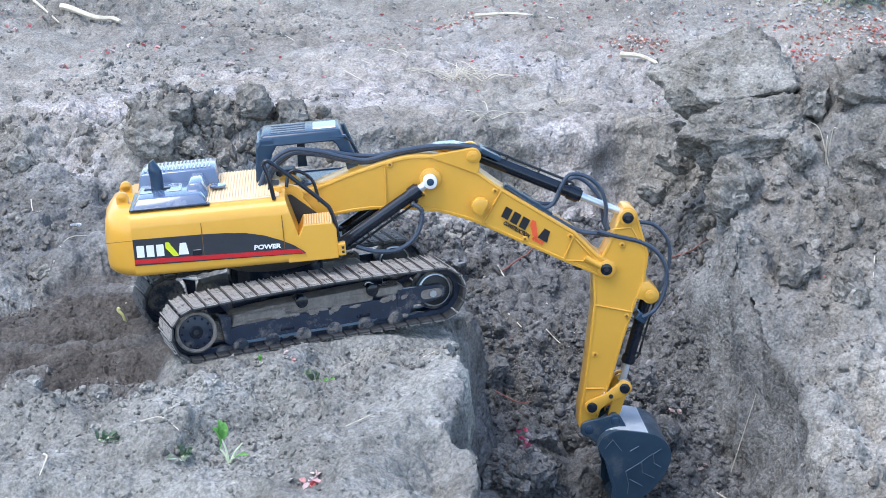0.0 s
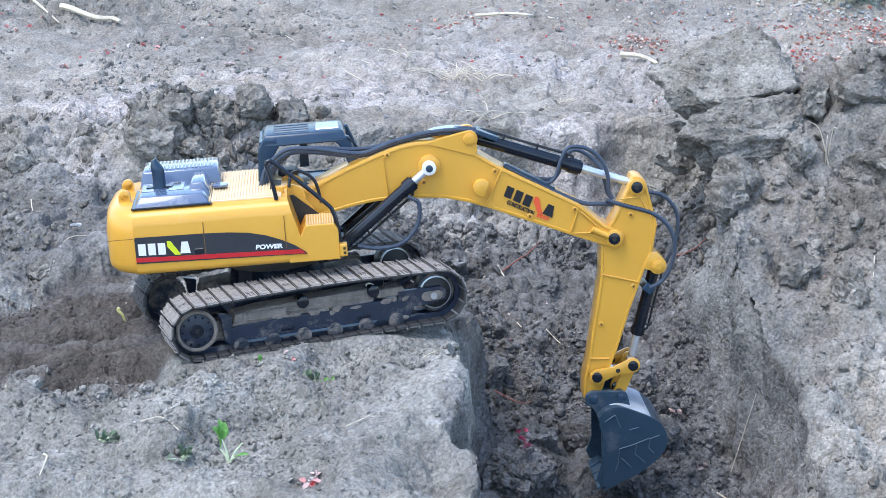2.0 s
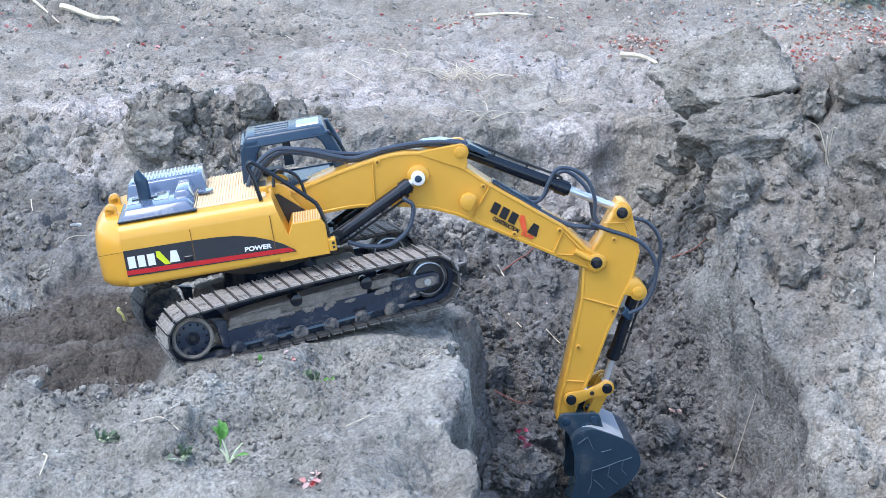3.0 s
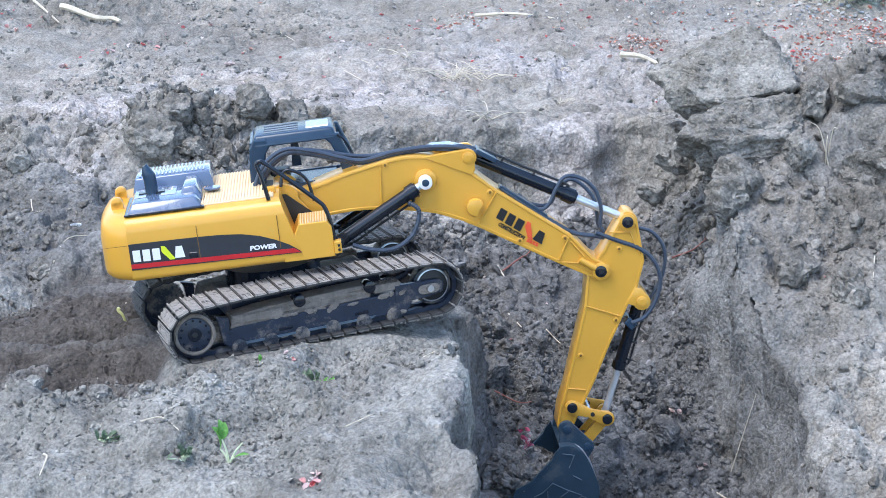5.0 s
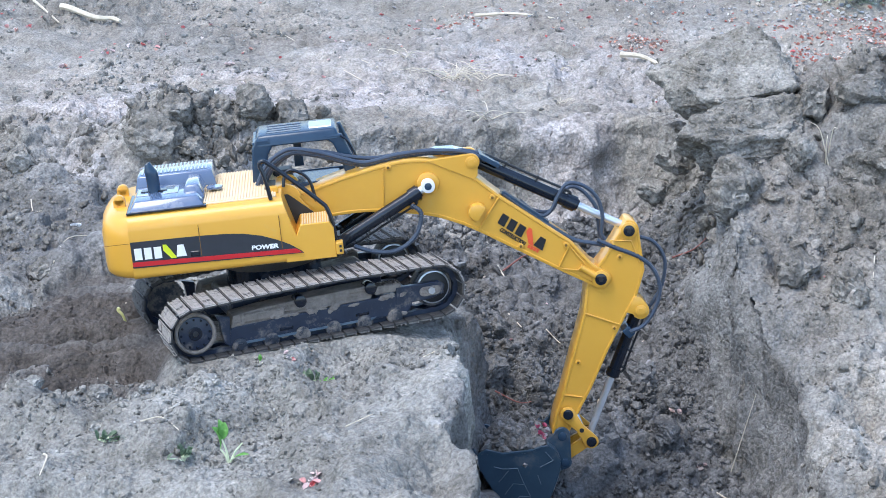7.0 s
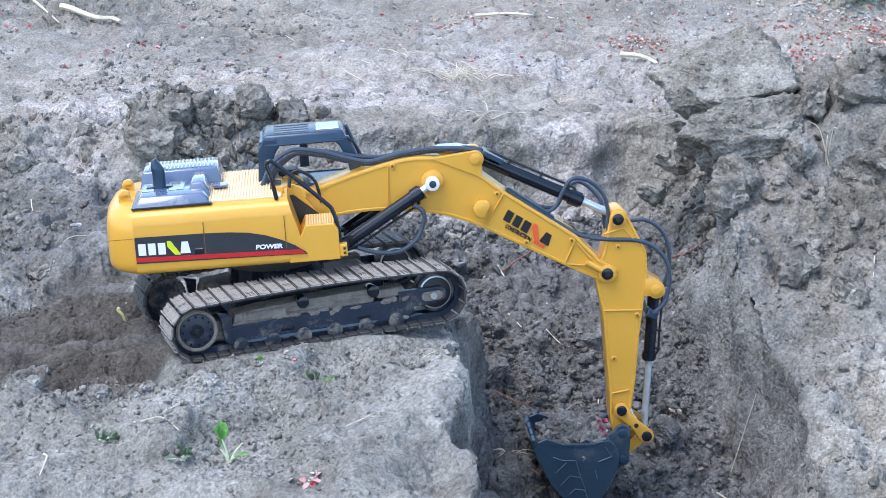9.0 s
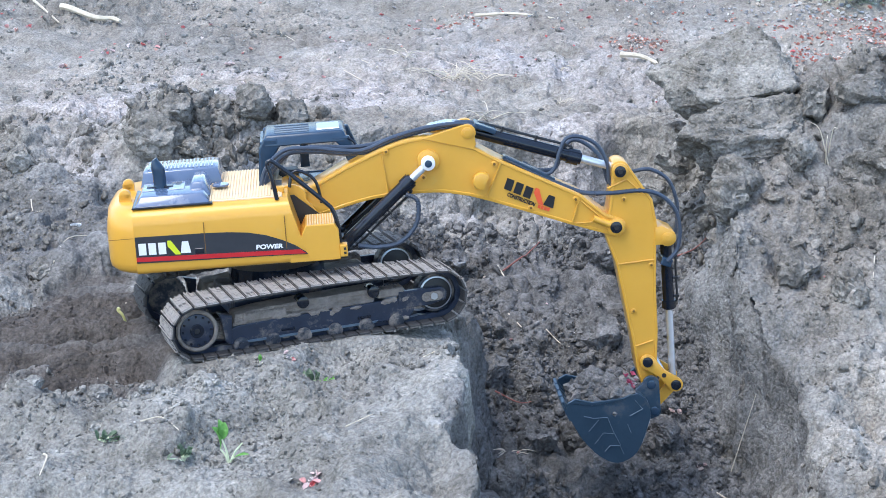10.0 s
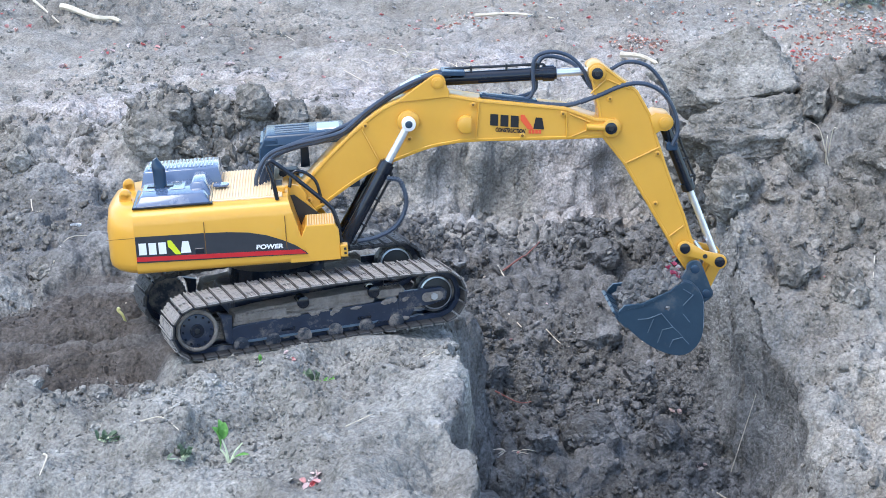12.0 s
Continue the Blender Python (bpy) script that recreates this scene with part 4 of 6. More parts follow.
# handrail, and the hose loop beside the boom
upper("handrail", tube([(0.0335, -0.072, 0.062), (0.0300, -0.072, 0.085), (0.0265, -0.071, 0.098), (0.0290, -0.071, 0.1015), (0.0345, -0.071, 0.099), (0.0600, -0.071, 0.076), (0.0830, -0.071, 0.0535), (0.0885, -0.071, 0.046), (0.0925, -0.071, 0.030), (0.0945, -0.071, 0.006)], 0.0022, 10), gloss_black, "bent black handrail", smooth=True)
upper("hose_loop", tube([(0.046, -0.028, 0.064), (0.050, -0.026, 0.078), (0.060, -0.026, 0.079), (0.073, -0.026, 0.068), (0.078, -0.026, 0.045)], 0.0017, 10), gloss_black, "black hose loop beside the boom", smooth=True)

# -- boom, arm, bucket: built as they stand at the end, each about its own pivot --
BOOM_PIN, ELBOW = (-0.1575, 0.0473), (0.1718, 0.1286)
BOOM_CYL, ARM_CYL_BASE, BOOM_CYL_BASE = (-0.0378, 0.1338), (-0.0086, 0.1749), (-0.104, 0.006)
ARM_CYL_ROD, BUCKET_CYL_BASE, ROCKER_PIN, BUCKET_PIN = (0.156, 0.1852), (0.2282, 0.1340), (0.2537, 0.0012), (0.2635, -0.0185)
BUCKET_LINK, ROCKER_END = (0.2775, -0.0445), (0.2913, -0.0125)


def about(points, pin):
    return [(x - pin[0], z - pin[1]) for x, z in points]


def xz(p, pin, y):
    return (p[0] - pin[0], y, p[1] - pin[1])


upper_line = [tuple(v) for v in spline([(-0.147, 0.0675), (-0.109, 0.110), (-0.063, 0.150), (-0.016, 0.1640), (0.035, 0.1580)], 5)] + [(0.124, 0.1500), (0.157, 0.1385)]
lower_line = [(0.130, 0.1165), (0.037, 0.1140)] + [tuple(v) for v in spline([(0.015, 0.1125), (-0.021, 0.1045), (-0.079, 0.0785), (-0.134, 0.0385)], 5)]
outline = about(upper_line + arc(*ELBOW, 0.0108, 60, -110, 8) + lower_line + arc(*BOOM_PIN, 0.017, -60, -235, 9), BOOM_PIN)
boom = part("boom", prism(outline, 0.0, 0.040, 0.0007, 0.0022, 0.0009), yellow, excavator, "curved yellow steel boom", smooth=True)


def on_boom(name, bm, material, label="", smooth=False, parent=None):
    return part(name, bm, material, parent or boom, label, smooth)


def bolt_ring(parent, x, z, y, r, material, inner):
    part("boss", disc(x, y - 0.0016, y + 0.001, z, r, 0.0006, 20), material, parent, smooth=True)
    part("bolt", rod((x, y - 0.0022, z), (x, y, z), r * 0.55, 8), inner, parent)


def pin_head(parent, p, pin, r, y):
    b = disc(p[0] - pin[0], y - 0.0026, y + 0.001, p[1] - pin[1], r, 0.0006, 20)
    o = part("pin", b, gloss_black, parent, "black pin head", smooth=True)
    part("pin_bolt", rod((p[0] - pin[0], y - 0.0034, p[1] - pin[1]), (p[0] - pin[0], y - 0.002, p[1] - pin[1]), r * 0.45, 6), black, o)


for x, z in ((-0.139, 0.052), (-0.082, 0.130), (-0.0365, 0.1165), (0.0285, 0.1525), (0.080, 0.1205), (0.1215, 0.1435)):
    part("boss", disc(x - BOOM_PIN[0], -0.0011, 0.001, z - BOOM_PIN[1], 0.0031, 0.0005, 16), yellow, boom, smooth=True)
    # a recess, not a raised bolt: its shade is painted dark brown
    part("bolt", rod((x - BOOM_PIN[0], -0.0015, z - BOOM_PIN[1]), (x - BOOM_PIN[0], 0, z - BOOM_PIN[1]), 0.0015, 8), seam_brown, boom)
# weld ribs on the boom's side
for p, q in (((-0.0855, 0.126), (-0.0645, 0.0875)), ((0.0345, 0.1555), (0.0325, 0.1165)), ((0.1245, 0.1475), (0.1265, 0.1195)), ((0.1285, 0.143), (0.150, 0.1345)), ((0.131, 0.1195), (0.150, 0.1275))):
    on_boom("weld_rib", tube([xz(p, BOOM_PIN, -0.0002), xz(q, BOOM_PIN, -0.0002)], 0.0009, 6, 1), yellow)
knob = disc(0.0215 - BOOM_PIN[0], -0.009, 0.0, 0.1325 - BOOM_PIN[1], 0.0095, 0.002, 24)
for v in knob.verts:
    v.co.x = min(v.co.x, 0.0265 - BOOM_PIN[0])
on_boom("work_light", knob, yellow, "round yellow work lamp housing", smooth=True)
for y0 in (0.0, 0.0335):
    lug = prism(about([(-0.052, 0.154), (0.0035, 0.160), (0.004, 0.166)] + arc(*ARM_CYL_BASE, 0.0088, -10, 125, 8), BOOM_PIN), y0 - 0.0006, y0 + 0.0065, 0.0008)
    on_boom("cylinder_lug", lug, yellow)
bolt_ring(boom, ARM_CYL_BASE[0] - BOOM_PIN[0], ARM_CYL_BASE[1] - BOOM_PIN[1], -0.0008, 0.0062, yellow, yellow)
on_boom("pin_collar", disc(BOOM_CYL[0] - BOOM_PIN[0], -0.003, 0.001, BOOM_CYL[1] - BOOM_PIN[1] + 0.001, 0.0115, 0.001, 28), yellow, smooth=True)
pin_head(boom, ELBOW, BOOM_PIN, 0.0062, -0.0008)
on_boom("elbow_boss", disc(ELBOW[0] - BOOM_PIN[0], -0.0022, 0.001, ELBOW[1] - BOOM_PIN[1], 0.0092, 0.0008, 24), yellow, smooth=True)
elbow_bar = tube([xz((0.146, 0.1300), BOOM_PIN, -0.001), xz((0.165, 0.1290), BOOM_PIN, -0.001)], 0.0036, 10, 1)
on_boom("pin_lock", elbow_bar, yellow, smooth=True)
# lettering on the boom
mark = on_boom("boom_mark", plate(about([(0.0485, 0.1215), (0.049, 0.1212), (0.049, 0.1217)], BOOM_PIN), -0.0002), boom_print, "black maker's mark with a red slash")
logo_blocks(mark, 0.0465 - BOOM_PIN[0], 0.1310 - BOOM_PIN[1], 0.0560, 0.0130, 0.0004, boom_print, orange_print, -0.075)
lettering("CONSTRUCTION", 0.0058, boom_print, mark, pose(0.0520 - BOOM_PIN[0], 0.0002, 0.1247 - BOOM_PIN[1], 90, 3.5, 0) @ Matrix.Diagonal((0.68, 1, 1, 1)), "construction_lettering")
for i in range(4):
    on_boom("number_bar", plate(about([(0.0865 + i * 0.0034, 0.1226), (0.0892 + i * 0.0034, 0.1224), (0.0892 + i * 0.0034, 0.1262), (0.0865 + i * 0.0034, 0.1264)], BOOM_PIN), 0.0002), orange_print, parent=mark)

# hoses along the boom
hose_sets = (
    ([(-0.192, 0.050), (-0.193, 0.075), (-0.181, 0.098), (-0.155, 0.109), (-0.126, 0.116), (-0.104, 0.1235), (-0.079, 0.1455), (-0.050, 0.1655), (-0.020, 0.1800), (0.004, 0.1835)], 0.006, 0.0023),
    ([(-0.188, 0.050), (-0.188, 0.072), (-0.177, 0.094), (-0.152, 0.105), (-0.124, 0.112), (-0.101, 0.1210), (-0.076, 0.1430), (-0.047, 0.1630), (-0.018, 0.1775), (0.006, 0.1815)], 0.012, 0.0023),
    ([(-0.185, 0.050), (-0.184, 0.074), (-0.171, 0.098), (-0.146, 0.1105), (-0.119, 0.1190), (-0.096, 0.1295), (-0.071, 0.1485), (-0.042, 0.1675), (-0.014, 0.1810), (0.008, 0.1850)], 0.020, 0.0023),
)
for pts, y, r in hose_sets:
    on_boom("hose", tube([xz(p, BOOM_PIN, y) for p in pts], r, 8, 14, 0.00014), hose_rubber, "ribbed dark hose", smooth=True)
clamp = box(-0.004 - BOOM_PIN[0], 0.020 - BOOM_PIN[0], 0.002, 0.030, 0.1815 - BOOM_PIN[1], 0.1865 - BOOM_PIN[1], 0.001)
on_boom("hose_clamp", clamp, navy)
on_boom("valve_block", prism(about([(-0.052, 0.1600), (-0.010, 0.178), (-0.010, 0.1825), (-0.030, 0.1775), (-0.046, 0.168)], BOOM_PIN), 0.010, 0.030, 0.001), hatch_sky_grey, "blue-grey plastic cover")
for pts, y, r in (
    ([(0.038, 0.1600), (0.070, 0.1555), (0.110, 0.1515), (0.130, 0.1515), (0.147, 0.1570), (0.160, 0.1610)], 0.008, 0.0024),
    ([(0.038, 0.1610), (0.072, 0.1575), (0.086, 0.1580), (0.0915, 0.167), (0.0905, 0.185), (0.093, 0.200), (0.108, 0.2060), (0.127, 0.2020), (0.142, 0.188), (0.150, 0.172), (0.157, 0.166)], 0.010, 0.0021),
    ([(0.060, 0.1590), (0.078, 0.1565), (0.0945, 0.1640), (0.0955, 0.182), (0.101, 0.1970), (0.115, 0.1985), (0.134, 0.191), (0.145, 0.178), (0.152, 0.168), (0.160, 0.163)], 0.026, 0.0021),
):
    on_boom("elbow_hose", tube([xz(p, BOOM_PIN, y) for p in pts], r, 8, 12, 0.00016), hose_rubber, "black hose looping at the elbow", smooth=True)
on_boom("hose_tray", prism(about([(0.036, 0.1590), (0.072, 0.1555), (0.095, 0.1535), (0.095, 0.1565), (0.072, 0.1590), (0.036, 0.1625)], BOOM_PIN), 0.006, 0.020, 0.0004), navy)

# arm
outline = about(arc(*ARM_CYL_ROD, 0.0108, 150, 45, 8) + [(0.199, 0.1675), (0.2140, 0.1420), (0.2200, 0.1220), (0.2355, 0.0790), (0.2530, 0.0370), (0.2640, 0.0050)] + arc(*BUCKET_PIN, 0.0088, 25, -140, 7) + [(0.2455, -0.0085), (0.2355, 0.0105), (0.1870, 0.0895), (0.1625, 0.1190), (0.1590, 0.1450)], ELBOW)
arm = part("arm", prism(outline, 0.0035, 0.0365, 0.0007, 0.0018, 0.0008), yellow, excavator, "tapered yellow steel arm", smooth=True)
part("cylinder_ear", prism(about(arc(*BUCKET_CYL_BASE, 0.0092, 75, -110, 9) + [(0.2180, 0.1220), (0.2120, 0.1400), (0.2180, 0.1440)], ELBOW), 0.0025, 0.0375, 0.0006), yellow, arm, smooth=True)
bolt_ring(arm, BUCKET_CYL_BASE[0] - ELBOW[0], BUCKET_CYL_BASE[1] - ELBOW[1], 0.0025, 0.0062, yellow, yellow)
pin_head(arm, ARM_CYL_ROD, ELBOW, 0.0060, 0.0018)
part("rod_boss", disc(ARM_CYL_ROD[0] - ELBOW[0], 0.001, 0.004, ARM_CYL_ROD[1] - ELBOW[1], 0.0088, 0.0006), yellow, arm, smooth=True)
for x, z in ((0.222, 0.1010), (0.2215, 0.0480), (0.170, 0.1585)):
    part("boss", disc(x - ELBOW[0], 0.0026, 0.005, z - ELBOW[1], 0.0028, 0.0005, 16), yellow, arm, smooth=True)
    # brown centre stands for the shaded recess in the boss
    part("bolt", rod((x - ELBOW[0], 0.0022, z - ELBOW[1]), (x - ELBOW[0], 0.004, z - ELBOW[1]), 0.0014, 8), seam_brown, arm)
for p, q in (((0.2240, 0.1080), (0.1880, 0.0905)), ((0.2520, 0.0240), (0.2370, 0.0125)), ((0.150, 0.1640), (0.166, 0.1790)), ((0.166, 0.1790), (0.190, 0.1690))):
    part("weld_rib", tube([xz(p, ELBOW, 0.0036), xz(q, ELBOW, 0.0036)], 0.0009, 6, 1), yellow, arm)
for pts, y, r in (
    ([(0.140, 0.1545), (0.160, 0.1625), (0.185, 0.1730), (0.207, 0.1740), (0.226, 0.1640), (0.238, 0.1450), (0.242, 0.1250), (0.237, 0.110)], 0.004, 0.0023),
    ([(0.172, 0.1850), (0.190, 0.1935), (0.212, 0.1890), (0.229, 0.1700), (0.237, 0.1480), (0.240, 0.1250), (0.236, 0.112)], 0.026, 0.0021),
):
    part("arm_hose", tube([xz(p, ELBOW, y) for p in pts], r, 8, 12, 0.00016), hose_rubber, arm, "black hose over the arm", smooth=True)
part("hose_joint", box(0.231 - ELBOW[0], 0.243 - ELBOW[0], 0.004, 0.03, 0.104 - ELBOW[1], 0.113 - ELBOW[1], 0.0015), navy, arm)

# rocker links at the arm's tip
LINK_A = math.hypot(ROCKER_END[0] - ROCKER_PIN[0], ROCKER_END[1] - ROCKER_PIN[1])
LINK_B = math.hypot(ROCKER_END[0] - BUCKET_LINK[0], ROCKER_END[1] - BUCKET_LINK[1])
rocker = part("rocker_link", bmesh.new(), yellow, excavator, "yellow rocker link")
for y0 in (-0.0025, 0.0375):
    b = prism(arc(0, 0, 0.0078, 80, 280, 9) + [(LINK_A * 0.5, -0.0048)] + arc(LINK_A, 0, 0.0078, -100, 100, 9) + [(LINK_A * 0.5, 0.0048)], y0, y0 + 0.0045, 0.0006)
    lk = part("side_link", b, yellow, rocker, smooth=True)
    # the link is solid here; a black disc paints the hole's shade
    part("link_hole", disc(LINK_A * 0.58, y0 - 0.0006, y0 + 0.005, 0, 0.0024), black, lk)
    for x in (0, LINK_A):
        part("pin", disc(x, y0 - 0.002, y0 + 0.005, 0, 0.0055, 0.0006, 18), gloss_black, lk, smooth=True)
part("cross_tube", rod((LINK_A * 0.45, 0.0, 0.0035), (LINK_A * 0.45, 0.04, 0.0035), 0.0024, 12), chrome, rocker, "bright cross tube", smooth=True)
hlink = part("bucket_link", bmesh.new(), yellow, excavator, "yellow bucket link")
for y0 in (0.006, 0.0295):
    part("link_plate", prism(arc(0, 0, 0.0062, 80, 280, 8) + arc(LINK_B, 0, 0.0062, -100, 100, 8), y0, y0 + 0.0045, 0.0005), yellow, hlink)
part("spreader", rod((0, 0.004, 0), (0, 0.036, 0), 0.003, 12), chrome, hlink, smooth=True)

# bucket
BK0, BK1 = -0.026, 0.066


def bk(points):
    return about(points, BUCKET_PIN)


back = [tuple(v) for v in spline([(0.2500, -0.0290), (0.2620, -0.0330), (0.2710, -0.0450), (0.2735, -0.0620), (0.2740, -0.0840), (0.2690, -0.0980), (0.2580, -0.1075), (0.2440, -0.1085), (0.2280, -0.1035), (0.2080, -0.0920), (0.1850, -0.0720)], 4)]
shell = bmesh.new()
inner, outer = [], []
for i, p in enumerate(back):
    a, b = back[max(i - 1, 0)], back[min(i + 1, len(back) - 1)]
    d = Vector((b[0] - a[0], b[1] - a[1])).normalized()
    outer.append((p[0], p[1]))
    inner.append((p[0] + d.y * 0.0022, p[1] - d.x * 0.0022))
shell = prism(bk(outer + inner[::-1]), BK0 + 0.0015, BK1 - 0.0015)
bucket = part("bucket", shell, steel, excavator, "dark blue-grey steel digging bucket", smooth=True)
cheek = bk(back + [(0.1840, -0.0635), (0.1900, -0.0575), (0.2080, -0.0550), (0.2230, -0.0475), (0.2370, -0.0405), (0.2440, -0.0335)])
for y0 in (BK0, BK1 - 0.0025):
    ck = part("side_plate", prism(cheek, y0, y0 + 0.0025, 0.0004), steel, bucket)
    yf = y0 - 0.0005 if y0 < 0 else y0 + 0.003
    if y0 < 0:
        for line in ([(0.2050, -0.0710), (0.2150, -0.0700), (0.2290, -0.0640), (0.2400, -0.0760), (0.2530, -0.0880)], [(0.2210, -0.0700), (0.2160, -0.0850)], [(0.2270, -0.0955), (0.2310, -0.0815), (0.2420, -0.0785)], [(0.2400, -0.1000), (0.2430, -0.0920), (0.2530, -0.0890), (0.2600, -0.0960)], [(0.2510, -0.0545), (0.2610, -0.0430), (0.2500, -0.0370)], [(0.2520, -0.0640), (0.2590, -0.0720)]):
            part("stiffener", tube([xz(p, BUCKET_PIN, yf) for p in line], 0.0005, 6, 1), edge_steel, ck)
    edge_strip = prism(bk([(0.1840, -0.0635), (0.1900, -0.0565), (0.2080, -0.0540), (0.2230, -0.0463), (0.2370, -0.0393), (0.2440, -0.0323), (0.2425, -0.0348), (0.2355, -0.0430), (0.2215, -0.0503), (0.2065, -0.0580), (0.1930, -0.0608)]), y0 - 0.0008, y0 + 0.0033, 0.0003)
    part("side_cutter", edge_strip, steel, bucket)
for y0 in (-0.012, 0.046):
    ear = prism(bk(arc(*BUCKET_PIN, 0.0088, 40, 190, 8) + [(0.2490, -0.0310), (0.2620, -0.0370), (0.2725, -0.0580)] + arc(*BUCKET_LINK, 0.0072, -55, 45, 6)), y0, y0 + 0.006, 0.0006)
    er = part("hinge_ear", ear, steel, bucket)
    for p in (BUCKET_PIN, BUCKET_LINK):
        part("hinge_pin", disc(p[0] - BUCKET_PIN[0], y0 - 0.0018 if y0 < 0 else 0.020, 0.020 if y0 < 0 else y0 + 0.0075, p[1] - BUCKET_PIN[1], 0.0048, 0.0006, 18), navy, er, smooth=True)
for i in range(4):
    y = BK0 + 0.012 + i * (BK1 - BK0 - 0.024) / 3
    tooth = prism(bk([(0.1900, -0.0750), (0.1920, -0.0705), (0.1800, -0.0630), (0.1780, -0.0650)]), y - 0.0095, y + 0.0095, 0.0008)
    part("tooth", tooth, steel, bucket)
# bare wear plate with a saw-toothed edge on the bucket's back, sky reflection painted pale
wear = bmesh.new()
across = 24
rows = []
for i in range(9):
    row = []
    for j in range(across + 1):
        saw = abs((j / across * 4) % 1.0 - 0.5) * 2 * 4.5
        k = 5.0 + saw + (15.0 - 5.0 - saw) * i / 8
        n = int(k)
        p = [outer[n][c] + (outer[n + 1][c] - outer[n][c]) * (k - n) for c in (0, 1)]
        q = [inner[n][c] + (inner[n + 1][c] - inner[n][c]) * (k - n) for c in (0, 1)]
        o = (p[0] + (p[0] - q[0]) * 0.25 - BUCKET_PIN[0], p[1] + (p[1] - q[1]) * 0.25 - BUCKET_PIN[1])
        row.append(wear.verts.new((o[0], BK0 + 0.001 + (BK1 - BK0 - 0.002) * j / across, o[1])))
    rows.append(row)
for a, b in zip(rows, rows[1:]):
    for j in range(across):
        wear.faces.new((a[j], a[j + 1], b[j + 1], b[j]))
bmesh.ops.solidify(wear, geom=wear.faces[:], thickness=0.0005)
part("wear_plate", wear, bare_steel_sky_sheen, bucket, "bare steel wear plate, sky sheen painted pale, with a saw-toothed edge", True)
part("cutting_lip", prism(bk([(0.1940, -0.0790), (0.1830, -0.0690), (0.1810, -0.0700), (0.1930, -0.0812)]), BK0, BK1), steel, bucket)

# hydraulic cylinders: barrel and rod slide on one another
def cylinder(name, r, length, y, rod_length, eye_r, label, up=1):
    barrel = part(name + "_barrel", join(disc(0, y - r, y + r, 0, eye_r, 0.0005), rod((0, y, 0), (length * 0.93, y, 0), r, 20)), gloss_black, excavator, label + " barrel in black enamel", smooth=True)
    part("gland", join(rod((length * 0.90, y, 0), (length, y, 0), r * 1.22, 20), rod((length, y, 0), (length * 1.02, y, 0), r * 0.95, 20)), gloss_black, barrel, smooth=True)
    line = tube([(length * 0.06, y - r * 0.2, up * r * 1.15), (length * 0.12, y, up * r * 1.55), (length * 0.55, y, up * r * 1.5), (length * 0.88, y, up * r * 1.5), (length * 0.93, y, up * r * 1.1)], r * 0.2, 6, 4)
    part("oil_line", line, black, barrel, "thin oil line")
    for k in (0.3, 0.6, 0.85):
        part("line_clip", box(length * k - 0.001, length * k + 0.001, y - r * 0.4, y + r * 0.4, min(up * r * 0.9, up * r * 1.8), max(up * r * 0.9, up * r * 1.8)), black, barrel)
    shaft = part(name + "_rod", rod((-rod_length, y, 0), (-eye_r * 0.6, y, 0), r * 0.62, 20), chrome, excavator, "polished chrome " + label + " rod", smooth=True)
    return barrel, shaft


bcn, brn = cylinder("boom_cylinder", 0.0066, 0.098, -0.0085, 0.075, 0.007, "boom cylinder", -1)
bcf, brf = cylinder("boom_cylinder", 0.0066, 0.098, 0.0485, 0.075, 0.007, "boom cylinder", -1)
for ob, y in ((brn, -0.0085), (brf, 0.0485)):
    part("rod_eye", disc(0, y - 0.0045, y + 0.0045, 0, 0.0072, 0.0006, 24), white_print, ob, "pale rod eye", smooth=True)
    part("eye_pin", disc(0, y - 0.0052, y + 0.0052, 0, 0.0038, 0.0004), navy, ob, smooth=True)
acb, acr = cylinder("arm_cylinder", 0.0068, 0.122, 0.020, 0.075, 0.0075, "arm cylinder")
kcb, kcr = cylinder("bucket_cylinder", 0.0062, 0.080, 0.020, 0.085, 0.007, "bucket cylinder")
# hose that hangs beside the boom cylinder
hang = tube([(0.085, -0.016, -0.006), (0.088, -0.016, -0.020), (0.070, -0.016, -0.036), (0.046, -0.016, -0.038), (0.026, -0.016, -0.026), (0.012, -0.016, -0.010)], 0.0024, 8, 12, 0.00032)
part("hanging_hose", hang, hose_rubber, bcn, "ribbed hose hanging in a loop", smooth=True)


# ---- clods, crumbs and litter on the ground ----
def clod(name, label, seed, place, scale, turn=(0, 0, 0), material=None, sub=4, chops=6, rough=0.25, breaks=()):
    b = lump(seed, sub, chops, rough, breaks)
    b.transform(Matrix.LocRotScale(None, Euler([radians(a) for a in turn]), scale))
    me = bpy.data.meshes.new(name)
    b.to_mesh(me)
    b.free()
    me.materials.append(material or soil_tan)
    me.polygons.foreach_set("use_smooth", [True] * len(me.polygons))
    me.set_sharp_from_angle(angle=radians(35))
    ob = new(name, me)
    ob.location = place
    return tagged(ob, label, "dirt clod", "clods of soil")


